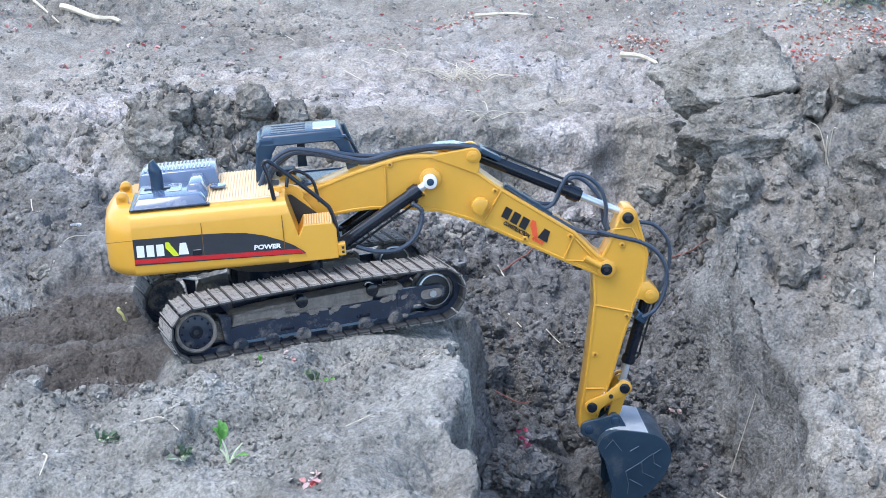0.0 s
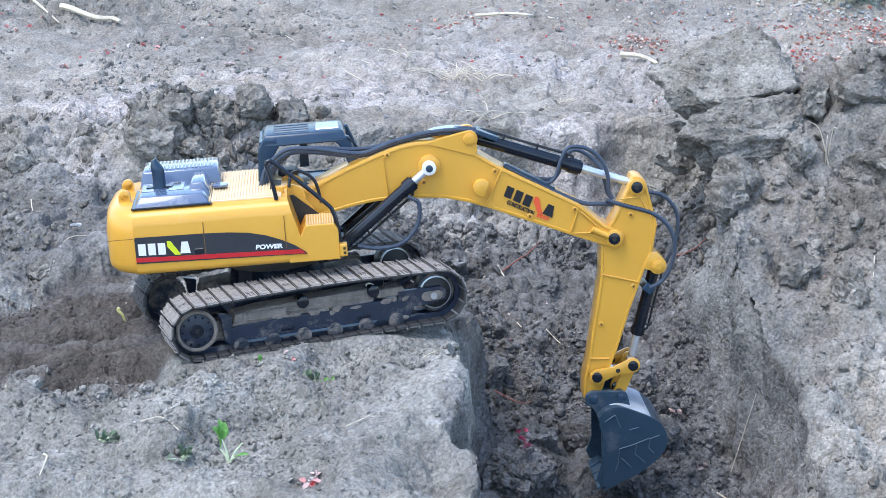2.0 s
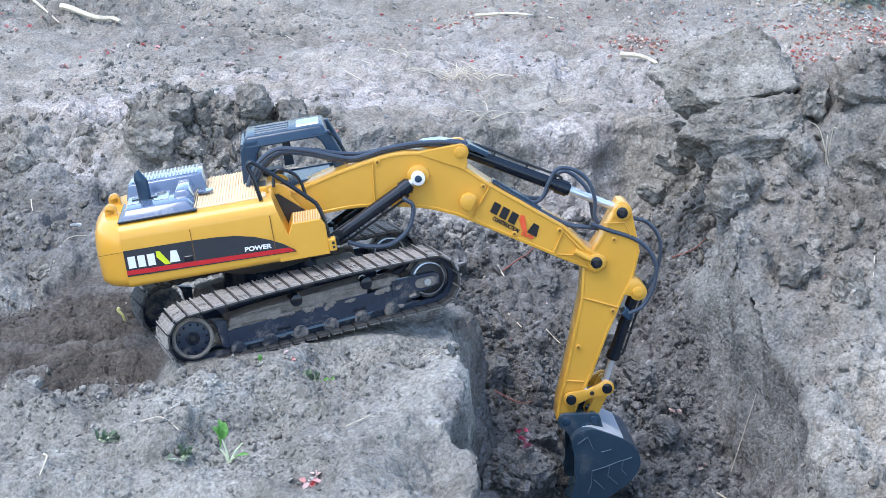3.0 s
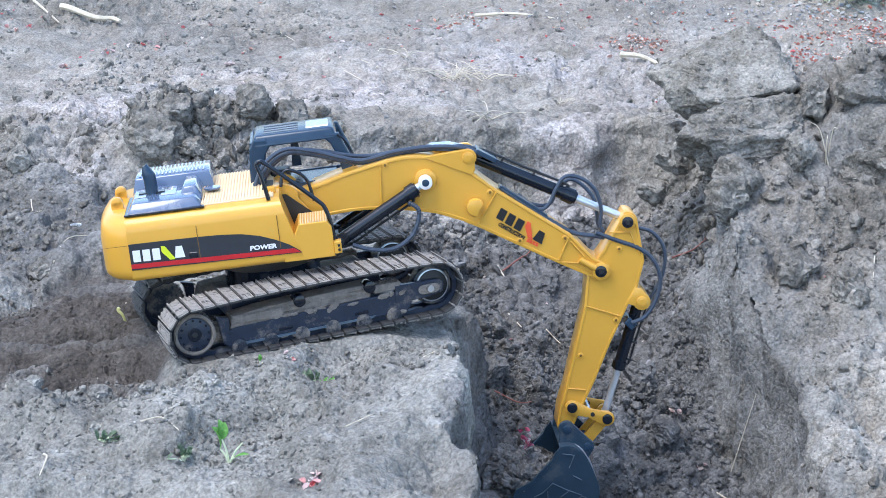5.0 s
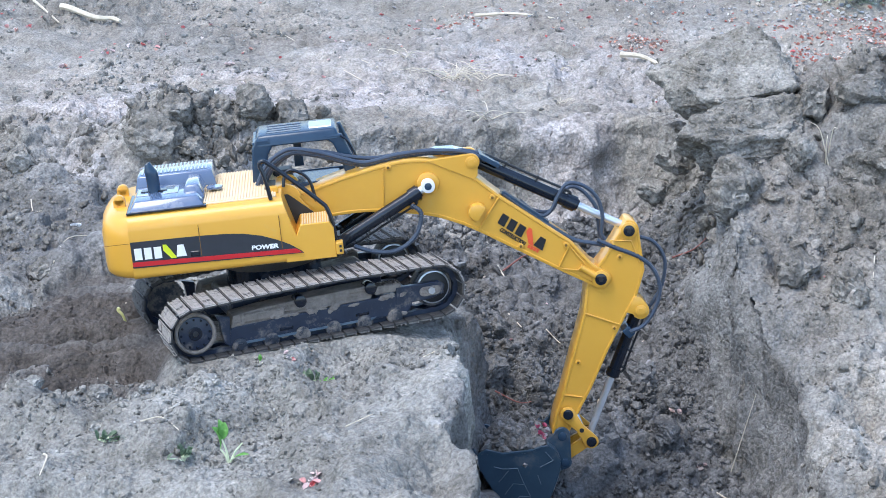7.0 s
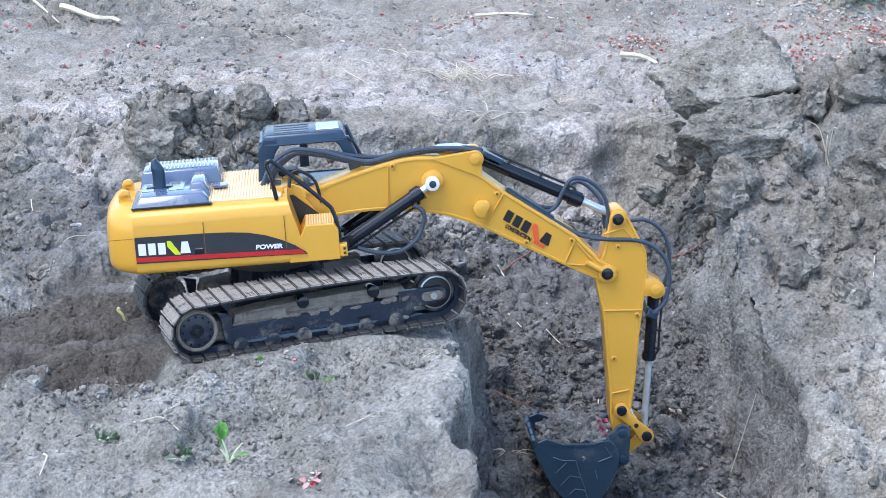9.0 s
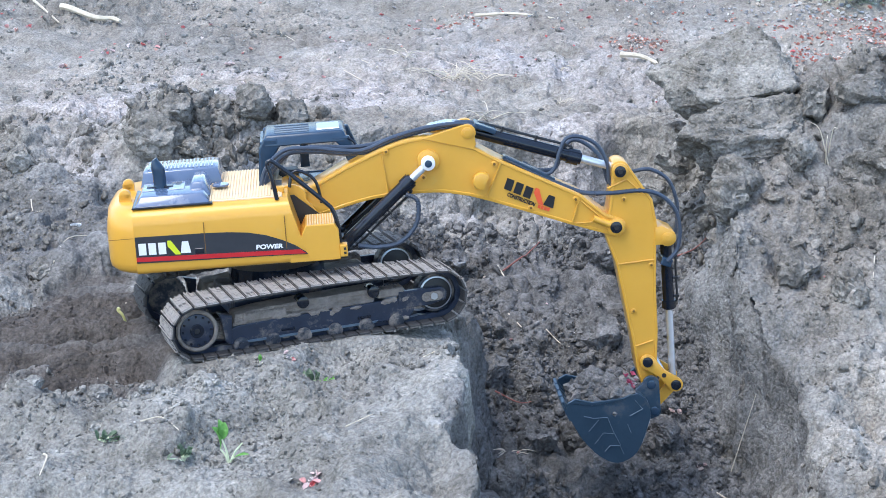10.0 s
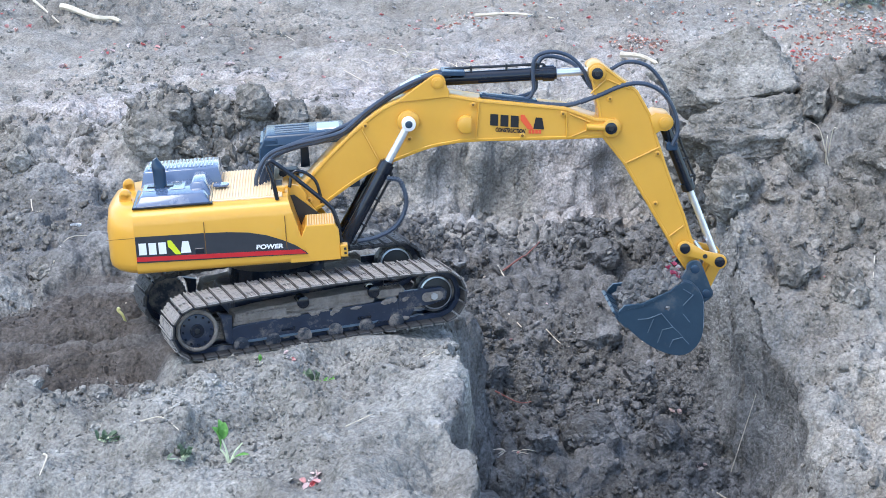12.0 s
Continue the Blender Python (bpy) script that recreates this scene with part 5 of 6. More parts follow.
def crumb_skin(ob, count, seed):
    """Small crumbs sticking to the upper faces of a slab, as part of it."""
    rnd = random.Random(seed)
    polys = [p for p in ob.data.polygons if p.normal.z > -0.2]
    b = bmesh.new()
    for k in range(count):
        p = rnd.choice(polys)
        r = min(0.0055, 0.0011 * (1 - rnd.uniform(0, 0.98)) ** -0.5)
        if noise.noise(Vector(p.center) * 30) < rnd.uniform(-0.4, 0.3):
            continue
        bmesh.ops.create_icosphere(b, subdivisions=1, radius=r, matrix=Matrix.Translation(p.center) @ Euler((rnd.uniform(0, 6), rnd.uniform(0, 6), 0)).to_matrix().to_4x4() @ Matrix.Diagonal((rnd.uniform(0.7, 1.3), rnd.uniform(0.6, 1.1), rnd.uniform(0.6, 1.0), 1)))
    for v in b.verts:
        v.co += Vector((rnd.gauss(0, 0.0003), rnd.gauss(0, 0.0003), rnd.gauss(0, 0.0003)))
    part("crumbs", b, soil_tan, ob)


CAKED = "dry grey clod of soil lying on the spoil heap"
crumb_skin(clod("soil_slab", "large cracked slab of dry grey soil on the spoil heap", 3, (0.358, 0.475, 0.177), (0.105, 0.070, 0.060), (0, 6, 0), sub=6, chops=1, rough=0.22, breaks=(((-0.25, -0.75, 0.75), 0.45), ((0.5, -0.5, -0.6), 0.6), ((0.9, -0.1, 0.5), 0.7), ((-0.7, 0.0, 0.7), 0.65))), 420, 1)
crumb_skin(clod("soil_slab", "broken slab of crumbly grey soil on the spoil heap", 8, (0.375, 0.395, 0.125), (0.090, 0.055, 0.045), (5, -4, 20), sub=6, chops=2, rough=0.35, breaks=(((-0.1, -0.6, 0.8), 0.5), ((0.6, -0.6, 0.3), 0.65))), 480, 2)
crumb_skin(clod("soil_slab", "broad slab of grey soil with rounded top", 21, (0.535, 0.305, 0.100), (0.075, 0.060, 0.055), (0, 10, 10), sub=6, chops=4, rough=0.3), 360, 3)
crumb_skin(clod("soil_slab", "upright slab of pale soil at the heap's edge", 24, (0.575, 0.44, 0.170), (0.045, 0.045, 0.070), (0, 10, 40), sub=6, chops=5), 160, 4)


def clods_at(rows, label, material, seed):
    """Loose clods at x, y, z with the radius r, each of its own shape."""
    for k, (x, y, z, r) in enumerate(rows):
        rnd = random.Random(seed + k)
        size = (r * rnd.uniform(0.95, 1.1), r * rnd.uniform(0.75, 0.9), r * rnd.uniform(0.7, 1.0))
        clod("soil_clod", label, seed + k, (x, y, max(z, height_at(x, y) + r * 0.12)), size, (rnd.uniform(-20, 20), rnd.uniform(-20, 20), rnd.uniform(0, 360)), material, 4)


clods_at(((0.335, 0.285, 0.075, 0.029), (0.400, 0.185, 0.012, 0.030), (0.446, 0.130, 0.000, 0.027), (0.450, 0.425, 0.165, 0.030), (0.505, 0.400, 0.165, 0.038),
          (0.290, 0.490, 0.085, 0.034), (0.262, 0.455, 0.045, 0.022), (0.345, 0.325, 0.092, 0.028), (0.420, 0.345, 0.118, 0.025)), CAKED, soil_tan, 5)
clods_at(((-0.375, 0.600, 0.075, 0.034), (-0.345, 0.625, 0.105, 0.028), (-0.400, 0.630, 0.090, 0.024), (-0.322, 0.600, 0.060, 0.020), (-0.545, 0.565, 0.055, 0.024),
          (-0.245, 0.670, 0.095, 0.032), (-0.205, 0.675, 0.085, 0.027), (-0.460, 0.235, 0.005, 0.018)), "rough grey clod of soil among the rubble", soil_tan, 15)
clods_at(((-0.335, -0.185, 0.0, 0.013), (-0.290, -0.165, 0.0, 0.012), (-0.300, -0.190, 0.0, 0.010), (-0.275, -0.175, 0.0, 0.009), (-0.320, -0.205, 0.0, 0.009), (-0.392, -0.215, 0.0, 0.011), (-0.318, -0.310, 0.0, 0.009), (-0.262, -0.285, 0.0, 0.007)), "small grey clod beside the track rut", soil_dry, 25)
clods_at(((0.185, 0.335, -0.105, 0.029), (0.105, 0.090, -0.180, 0.022), (0.165, 0.120, -0.160, 0.030), (0.228, 0.240, -0.125, 0.023), (0.060, 0.230, -0.125, 0.024),
          (0.130, 0.455, -0.085, 0.023), (0.205, 0.500, -0.055, 0.028), (0.015, 0.480, -0.060, 0.025), (0.250, 0.130, -0.155, 0.020)), "dark damp clod of soil in the trench", soil_damp, 35)


def crumb_shapes(sub):
    out = []
    for seed in range(7):
        b = lump(100 + seed, sub, 12, 0.30, near=0.36, far=0.70)
        v = np.array([p.co[:] for p in b.verts])
        f = np.array([[p.index for p in q.verts] for q in b.faces])
        b.free()
        out.append((v, f))
    return out


SMALL, LARGE, COARSE = crumb_shapes(1), crumb_shapes(2), crumb_shapes(3)


def scatter(name, label, patches, material, seed):
    """Crumbs of soil strewn over patches of ground: (x0, x1, y0, y1, how many, least and greatest radius, a test of place)."""
    rng = np.random.default_rng(seed)
    verts, faces, n = [], [], 0
    for x0, x1, y0, y1, count, r0, r1, test in patches:
        x, y = rng.uniform(x0, x1, count), rng.uniform(y0, y1, count)
        clump = fbm(x, y, 0.12, 2, seed + 7) + 0.5
        keep = (clump > rng.uniform(0.15, 0.85, count)) & test(x, y)
        x, y = x[keep], y[keep]
        z = surface_z(x, y)
        r = np.minimum(r0 * (1 - rng.uniform(0, 0.995, len(x))) ** (-1 / 2.3), r1)
        for i in range(len(x)):
            v, f = (COARSE if r[i] > 0.0125 else LARGE if r[i] > 0.0046 else SMALL)[rng.integers(7)]
            q = np.array(Euler(rng.uniform(0, 6.28, 3)).to_matrix())
            s = r[i] * rng.uniform(0.5, 1.3, 3) * (1, 1, 0.85)
            verts.append((v * s) @ q.T + (x[i], y[i], z[i] + r[i] * rng.uniform(-0.3, 0.35)))
            faces.append(f + n)
            n += len(v)
    v, f = np.concatenate(verts), np.concatenate(faces)
    me = bpy.data.meshes.new(name)
    me.vertices.add(len(v))
    me.vertices.foreach_set("co", v.astype(np.float32).ravel())
    me.loops.add(f.size)
    me.loops.foreach_set("vertex_index", f.astype(np.int32).ravel())
    me.polygons.add(len(f))
    me.polygons.foreach_set("loop_start", np.arange(0, f.size, 3, dtype=np.int32))
    me.update(calc_edges=True)
    me.materials.append(material)
    return tagged(new(name, me), label, "soil crumbs", kind="stuff")


def off_bed(x, y):
    al, ac = along(x, y)
    return ~((np.abs(al) < 0.165) & (np.abs(ac) < 0.112))


def in_trench_at(x, y):
    return (x > trench_left(y) + 0.02) & (x < trench_right(y) - 0.006 + 0.03 * np.clip((y - 0.2) / 0.2, 0, 1))


def on_bank(x, y):
    return x > trench_right(y) - 0.02


scatter("trench_crumbs", "dark damp crumbs and clods loose in the trench", [
    (-0.2, 0.38, -0.16, 0.60, 74000, 0.0021, 0.0095, in_trench_at),
    (0.02, 0.37, -0.20, 0.06, 9000, 0.0024, 0.0085, in_trench_at),
], soil_damp, 5)
scatter("rut_crumbs", "fine brown crumbs churned up in the track ruts", [
    (-0.80, -0.25, -0.30, 0.34, 30000, 0.0009, 0.0040, lambda x, y: off_bed(x, y) & (rut_zone(x, y) > 0.2)),
], soil_fresh, 8)
scatter("rubble_crumbs", "grey crumbs and small clods of broken soil", [
    (-0.80, -0.10, 0.08, 0.80, 22000, 0.0016, 0.0085, lambda x, y: off_bed(x, y) & (x < trench_left(y) + 0.03) & (rut_zone(x, y) < 0.3)),
    (-0.48, -0.14, 0.56, 0.76, 2200, 0.0035, 0.017, off_bed),
    (0.22, 0.68, -0.30, 0.66, 16000, 0.0014, 0.007, on_bank),
    (0.26, 0.60, 0.22, 0.52, 1700, 0.003, 0.014, on_bank),
], soil_tan, 6)
scatter("ground_crumbs", "fine grey crumbs strewn on the trodden soil", [
    (-0.55, 0.03, -0.52, -0.10, 24000, 0.0011, 0.0052, lambda x, y: off_bed(x, y) & (x < trench_left(y))),
    (-0.50, -0.22, -0.26, -0.12, 1100, 0.002, 0.010, lambda x, y: off_bed(x, y) & (rut_zone(x, y) < 0.3)),
    (-1.2, 1.2, 0.70, 2.5, 26000, 0.0015, 0.0065, off_bed),
    (-0.2, 0.3, 0.60, 0.78, 700, 0.002, 0.010, off_bed),
    (-1.1, -0.15, 0.95, 2.0, 9000, 0.0018, 0.0075, off_bed),
    (-0.03, 0.06, -0.50, 0.02, 1100, 0.0014, 0.007, off_bed),
], soil_dry, 7)


# litter: petals, straw, twigs
def island_material(name, colors, rough=0.7):
    m = bpy.data.materials.new(name)
    m.use_nodes = True
    nt = m.node_tree
    g = nt.nodes.new("ShaderNodeNewGeometry")
    r = nt.nodes.new("ShaderNodeValToRGB")
    r.color_ramp.interpolation = "CONSTANT"
    while len(r.color_ramp.elements) < len(colors):
        r.color_ramp.elements.new(0.5)
    for i, (e, c) in enumerate(zip(r.color_ramp.elements, colors)):
        e.position, e.color = i / len(colors), (*c, 1)
    nt.links.new(g.outputs["Random Per Island"], r.inputs[0])
    n = nt.nodes.new("ShaderNodeTexNoise")
    n.inputs["Scale"].default_value = 220
    mix = nt.nodes.new("ShaderNodeMix")
    mix.data_type, mix.blend_type = "RGBA", "MULTIPLY"
    mix.inputs[0].default_value = 0.5
    nt.links.new(r.outputs[0], mix.inputs[6])
    nt.links.new(n.outputs["Fac"], mix.inputs[7])
    nt.links.new(mix.outputs[2], nt.nodes["Principled BSDF"].inputs["Base Color"])
    nt.nodes["Principled BSDF"].inputs["Roughness"].default_value = rough
    return m


petal_red = island_material("petal", [(0.70, 0.17, 0.17), (0.80, 0.42, 0.40), (0.60, 0.13, 0.13), (0.86, 0.76, 0.73), (0.58, 0.34, 0.28), (0.82, 0.62, 0.60)])
litter_brown = island_material("leaf_litter", [(0.62, 0.24, 0.18), (0.72, 0.40, 0.30), (0.80, 0.62, 0.54), (0.55, 0.32, 0.24), (0.85, 0.80, 0.74), (0.66, 0.19, 0.15), (0.78, 0.70, 0.62)])
straw_pale = node_material("straw", [(0.48, 0.42, 0.32), (0.66, 0.60, 0.49)], scale=120, rough=0.7, bump=0.2)
bark_pale = node_material("peeled_twig", [(0.48, 0.42, 0.32), (0.64, 0.58, 0.46)], scale=80, rough=0.7, bump=0.3)
root_red = node_material("red_root", [(0.20, 0.075, 0.06), (0.29, 0.115, 0.095)], scale=120, rough=0.6, bump=0.2)
grey_litter = island_material("grey_litter", [(0.58, 0.56, 0.53), (0.42, 0.41, 0.42), (0.74, 0.72, 0.69), (0.50, 0.52, 0.56), (0.72, 0.62, 0.52)])


def petal(b, place, size, rnd, curl=0.5):
    """A small curled flake, cupped and with a ragged rim."""
    turn = Euler((rnd.uniform(-0.5, 0.5), rnd.uniform(-0.5, 0.5), rnd.uniform(0, 6.28))).to_matrix()
    c = b.verts.new(Vector(place) + turn @ Vector((0, 0, -size * 0.15 * curl)))
    rim = []
    for k in range(7):
        a = k * math.tau / 7
        r = size * rnd.uniform(0.7, 1.1)
        rim.append(b.verts.new(Vector(place) + turn @ Vector((r * math.cos(a), 0.5 * r * math.sin(a), curl * size * (rnd.uniform(0.0, 0.3) + 0.6 * abs(math.sin(a)))))))
    for k in range(7):
        b.faces.new((c, rim[k], rim[(k + 1) % 7]))


def litter(name, label, clusters, material, seed):
    rnd = random.Random(seed)
    b = bmesh.new()
    for x, y, spread, count, size in clusters:
        for _ in range(count):
            px, py = x + rnd.gauss(0, spread), y + rnd.gauss(0, spread * 1.3)
            petal(b, (px, py, height_at(px, py) + size * 0.3), size * rnd.uniform(0.3, 0.8), rnd, rnd.uniform(0.5, 1.2))
    me = bpy.data.meshes.new(name)
    b.to_mesh(me)
    b.free()
    me.materials.append(material)
    sol = new(name, me)
    thick = sol.modifiers.new("thickness", "SOLIDIFY")
    thick.thickness = 0.0005
    return tagged(sol, label, "fallen petals", kind="stuff")


litter("fallen_petals", "red and pink petals fallen on the open soil", (
    (-0.33, 1.19, 0.004, 5, 0.008), (-0.164, 1.46, 0.02, 8, 0.008), (-0.02, 1.62, 0.03, 9, 0.008), (-0.55, 1.41, 0.01, 5, 0.008), (-0.506, 1.45, 0.015, 6, 0.008),
    (-0.73, 1.55, 0.02, 9, 0.008), (-0.60, 1.27, 0.006, 5, 0.008), (-0.75, 1.66, 0.03, 8, 0.008), (-0.45, 1.50, 0.05, 8, 0.007), (-0.3, 1.9, 0.12, 14, 0.008),
    (0.9, 1.3, 0.3, 30, 0.008), (-0.2, 1.7, 0.4, 44, 0.007), (0.4, 1.6, 0.3, 40, 0.008), (0.0, 1.25, 0.25, 16, 0.006), (0.32, 1.2, 0.1, 10, 0.007), (0.55, 1.2, 0.12, 20, 0.007),
), petal_red, 11)
litter("strewn_petals", "few red petals on the dug soil", (
    (-0.116, -0.446, 0.006, 11, 0.008), (-0.313, -0.231, 0.003, 4, 0.005), (0.45, 0.25, 0.08, 5, 0.005), (0.10, 0.40, 0.08, 4, 0.005), (0.2, 0.1, 0.05, 4, 0.005), (-0.15, -0.168, 0.003, 4, 0.006),
), petal_red, 14)
litter("leaf_litter", "dry reddish brown flakes heaped on the soil", (
    (0.309, 1.318, 0.018, 110, 0.0055), (0.345, 1.35, 0.03, 24, 0.005), (0.573, 1.19, 0.035, 110, 0.005), (0.64, 1.24, 0.04, 130, 0.0055), (0.66, 1.40, 0.06, 190, 0.006), (0.72, 1.33, 0.04, 120, 0.006),
    (0.045, 1.615, 0.03, 40, 0.006), (0.10, 1.60, 0.05, 24, 0.005), (0.40, 1.63, 0.10, 60, 0.006), (0.6, 1.75, 0.12, 70, 0.007), (0.2, 1.85, 0.2, 60, 0.006),
), litter_brown, 12)
litter("grey_flakes", "grey and pale bits of plant litter", (
    (0.66, 1.52, 0.06, 120, 0.008), (0.58, 1.66, 0.10, 120, 0.008), (0.3, 1.75, 0.2, 70, 0.006), (0.0, 1.2, 0.5, 70, 0.004), (-0.4, 0.9, 0.3, 40, 0.004), (-0.3, -0.35, 0.12, 22, 0.0025), (0.2, 0.25, 0.1, 16, 0.003),
), grey_litter, 13)


def stalk(name, label, places, r, material, lift=0.002, category="straw", seed=0):
    """A dry stalk that lies on the ground through the places given."""
    rnd = random.Random(seed + len(places))
    pts = []
    for x, y in places:
        pts.append((x, y, height_at(x, y) + lift + r + rnd.uniform(0, 0.002)))
    ob = part(name, tube(pts, r, 6, 5, taper=r * 0.5), material, None, label, True)
    return tagged(ob, label, category, "dry stalks")


STRAW = "pale dry straw lying on the soil"
for i, places in enumerate((
    [(0.069, 0.488), (0.082, 0.465), (0.093, 0.445)], [(0.124, 0.332), (0.140, 0.322), (0.151, 0.306)], [(0.319, -0.107), (0.326, -0.075), (0.336, -0.055)],
    [(0.296, 0.055), (0.322, 0.020)], [(0.182, 0.228), (0.174, 0.150), (0.182, 0.130)], [(0.485, 0.180), (0.478, 0.146)], [(0.08, 0.37), (0.095, 0.345)], [(0.32, 0.10), (0.345, 0.09)],
)):
    stalk("straw", "pale dry straw on the dug soil", places, 0.0008 if i % 3 else 0.0011, straw_pale, seed=i)
for i, places in enumerate((
    [(-0.021, -0.172), (-0.008, -0.197)], [(-0.273, -0.346), (-0.255, -0.340), (-0.237, -0.358)], [(-0.087, -0.368), (-0.063, -0.350)], [(-0.358, -0.366), (-0.352, -0.385), (-0.356, -0.402)],
    [(-0.447, 0.229), (-0.440, 0.30), (-0.400, 0.325)], [(-0.520, 0.502), (-0.508, 0.45), (-0.490, 0.409)], [(-0.10, 1.15), (-0.13, 1.20)], [(-0.15, 1.12), (-0.11, 1.06)],
    [(-0.28, 1.55), (-0.25, 1.50)], [(0.70, 1.27), (0.60, 1.30)], [(0.75, 1.35), (0.66, 1.31)], [(-0.346, 0.095), (-0.352, 0.115)],
)):
    stalk("straw", STRAW, places, 0.0008 if i % 3 else 0.0012, straw_pale, seed=i)
stalk("twig", "thick pale peeled twig lying on the soil", [(-0.668, 1.678), (-0.645, 1.64), (-0.60, 1.605), (-0.57, 1.60), (-0.552, 1.575)], 0.0062, bark_pale, 0.003, "twig")
stalk("twig", "thin crooked pale twig on the soil", [(-0.732, 1.763), (-0.71, 1.69), (-0.664, 1.617)], 0.003, bark_pale, 0.003, "twig")
stalk("twig", "long straight pale twig on the soil", [(0.055, 1.618), (0.12, 1.60), (0.188, 1.545)], 0.0035, bark_pale, 0.002, "twig")
stalk("twig", "short pale twig behind the spoil heap", [(0.27, 1.13), (0.30, 1.115), (0.335, 1.095)], 0.005, bark_pale, 0.003, "twig")
stalk("root", "thin red root on the loose soil", [(0.076, 0.477), (0.100, 0.505), (0.106, 0.522), (0.125, 0.560)], 0.0013, root_red, 0.004, "root")
stalk("root", "thin red root in the dark soil", [(0.06, 0.20), (0.09, 0.19), (0.12, 0.21)], 0.001, root_red, 0.004, "root")
stalk("root", "reddish roots under the soil slab", [(0.285, 0.44), (0.31, 0.425), (0.33, 0.43)], 0.0014, root_red, 0.006, "root")


def grass_tuft(x, y, blades, length, label, seed, upright=0.0):
    rnd = random.Random(seed)
    tuft = tagged(new("dry_grass"), label, "grass tuft", "dry grass tufts")
    tuft.location = (x, y, height_at(x, y))
    for _ in range(blades):
        a, l, up = rnd.uniform(0, 6.28), length * rnd.uniform(0.5, 1.0) * (1 - 0.7 * upright), rnd.uniform(0.03, 0.40) + 4.0 * upright
        ox, oy = rnd.gauss(0, length * 0.15), rnd.gauss(0, length * 0.15)
        p1 = (ox + math.cos(a) * l * 0.5, oy + math.sin(a) * l * 0.5, 0.004 + l * 0.45 * up)
        p2 = (ox + math.cos(a) * l, oy + math.sin(a) * l, 0.004 + l * 0.55 * up * rnd.uniform(0.4, 1.2))
        part("blade", tube([(ox, oy, -0.003), p1, p2], 0.0009, 5, 3, taper=0.0003), straw_pale, tuft)


grass_tuft(0.02, 1.13, 26, 0.07, "flattened tuft of pale dry grass", 1)
grass_tuft(0.05, 1.10, 16, 0.06, "thin tuft of pale dry grass", 2)
grass_tuft(0.173, 1.135, 9, 0.035, "small tuft of dry grass", 3)
grass_tuft(0.168, 0.94, 8, 0.03, "sparse dry grass stub", 4)
grass_tuft(0.055, 0.70, 6, 0.05, "few dry straws at the trench lip", 5)
grass_tuft(0.455, 0.345, 3, 0.060, "few tall dry straws on the spoil heap", 6, 0.8)
grass_tuft(-0.06, 1.17, 6, 0.05, "sparse dry straws standing up", 7)
grass_tuft(-0.21, 0.62, 5, 0.04, "few dry straws among the rubble", 8)
grass_tuft(0.072, 0.055, 8, 0.03, "star-shaped dry weed on the trench floor", 10)
grass_tuft(-0.325, 0.60, 7, 0.035, "brown dry stalks on the rubble heap", 9)

# green seedlings
leaf_green = node_material("seedling_leaf", [(0.16, 0.42, 0.09), (0.30, 0.58, 0.17)], scale=90, rough=0.5, bump=0.2)
leaf_grey = node_material("greyish_leaf", [(0.13, 0.20, 0.13), (0.22, 0.30, 0.20)], scale=90, rough=0.7, bump=0.3)
stem_pale = node_material("seedling_stem", [(0.52, 0.60, 0.38), (0.68, 0.72, 0.52)], scale=90, rough=0.5, bump=0.1)


def leaf_mesh(length, width):
    """A blade with a folded midrib and a pointed tip."""
    b = bmesh.new()
    rows = []
    for i in range(7):
        u = i / 6
        w = width * math.sin(math.pi * min(1, u * 0.92 + 0.06)) ** 0.8
        z = 0.25 * length * math.sin(u * 2.2) * 0.4
        rows.append([b.verts.new((u * length, s * w, z + abs(s) * w * 0.35)) for s in (-1, -0.5, 0, 0.5, 1)])
    for p, q in zip(rows, rows[1:]):
        for k in range(4):
            b.faces.new((p[k], p[k + 1], q[k + 1], q[k]))
    bmesh.ops.solidify(b, geom=b.faces[:], thickness=0.0003)
    return b


def seedling(x, y, stems, label, material=None, scale=1.0):
    plant = tagged(new("seedling"), label, "seedling", "green seedlings")
    plant.location = (x, y, height_at(x, y))
    for tip, leaves in stems:
        t = Vector(tip) * scale
        part("stem", tube([(0, 0, -0.003), t * 0.5 + Vector((t.x * -0.1, 0, 0)), t], 0.0013 * scale, 6, 4, taper=0.0007), stem_pale, plant)
        for rx, ry, rz, length in leaves:
            ob = part("leaf", leaf_mesh(length * scale, length * 0.27 * scale), material or leaf_green, plant)
            ob.matrix_basis = Matrix.Translation(t) @ pose(0, 0, 0, rx, ry, rz)
    return plant


seedling(-0.191, -0.373, (((-0.006, 0, 0.022), ((20, -60, 120, 0.018), (-30, -50, 200, 0.016), (40, -75, 60, 0.016))), ((-0.008, 0.002, 0.012), ((30, -70, 150, 0.014),)), ((0.012, -0.001, 0.019), ()), ((0.005, -0.003, 0.006), ((0, -10, -10, 0.014),))), "bright green seedling with pale stems")
for x, y, n, lab in ((-0.129, -0.185, 9, "low rosette of grey-green leaves"), (-0.303, -0.346, 8, "small wilted green rosette"), (-0.112, -0.172, 5, "small cluster of green leaves"), (-0.232, -0.375, 7, "small rosette of grey-green leaves"), (-0.30, -0.245, 6, "tiny weed with greyish leaves")):
    rnd = random.Random(int(abs(x) * 1000))
    seedling(x, y, [((rnd.gauss(0, 0.006), rnd.gauss(0, 0.005), 0.004), ((rnd.uniform(-30, 30), rnd.uniform(-70, -10), rnd.uniform(0, 360), rnd.uniform(0.007, 0.012)),)) for _ in range(n + 5)], lab, leaf_green if n == 5 else leaf_grey)
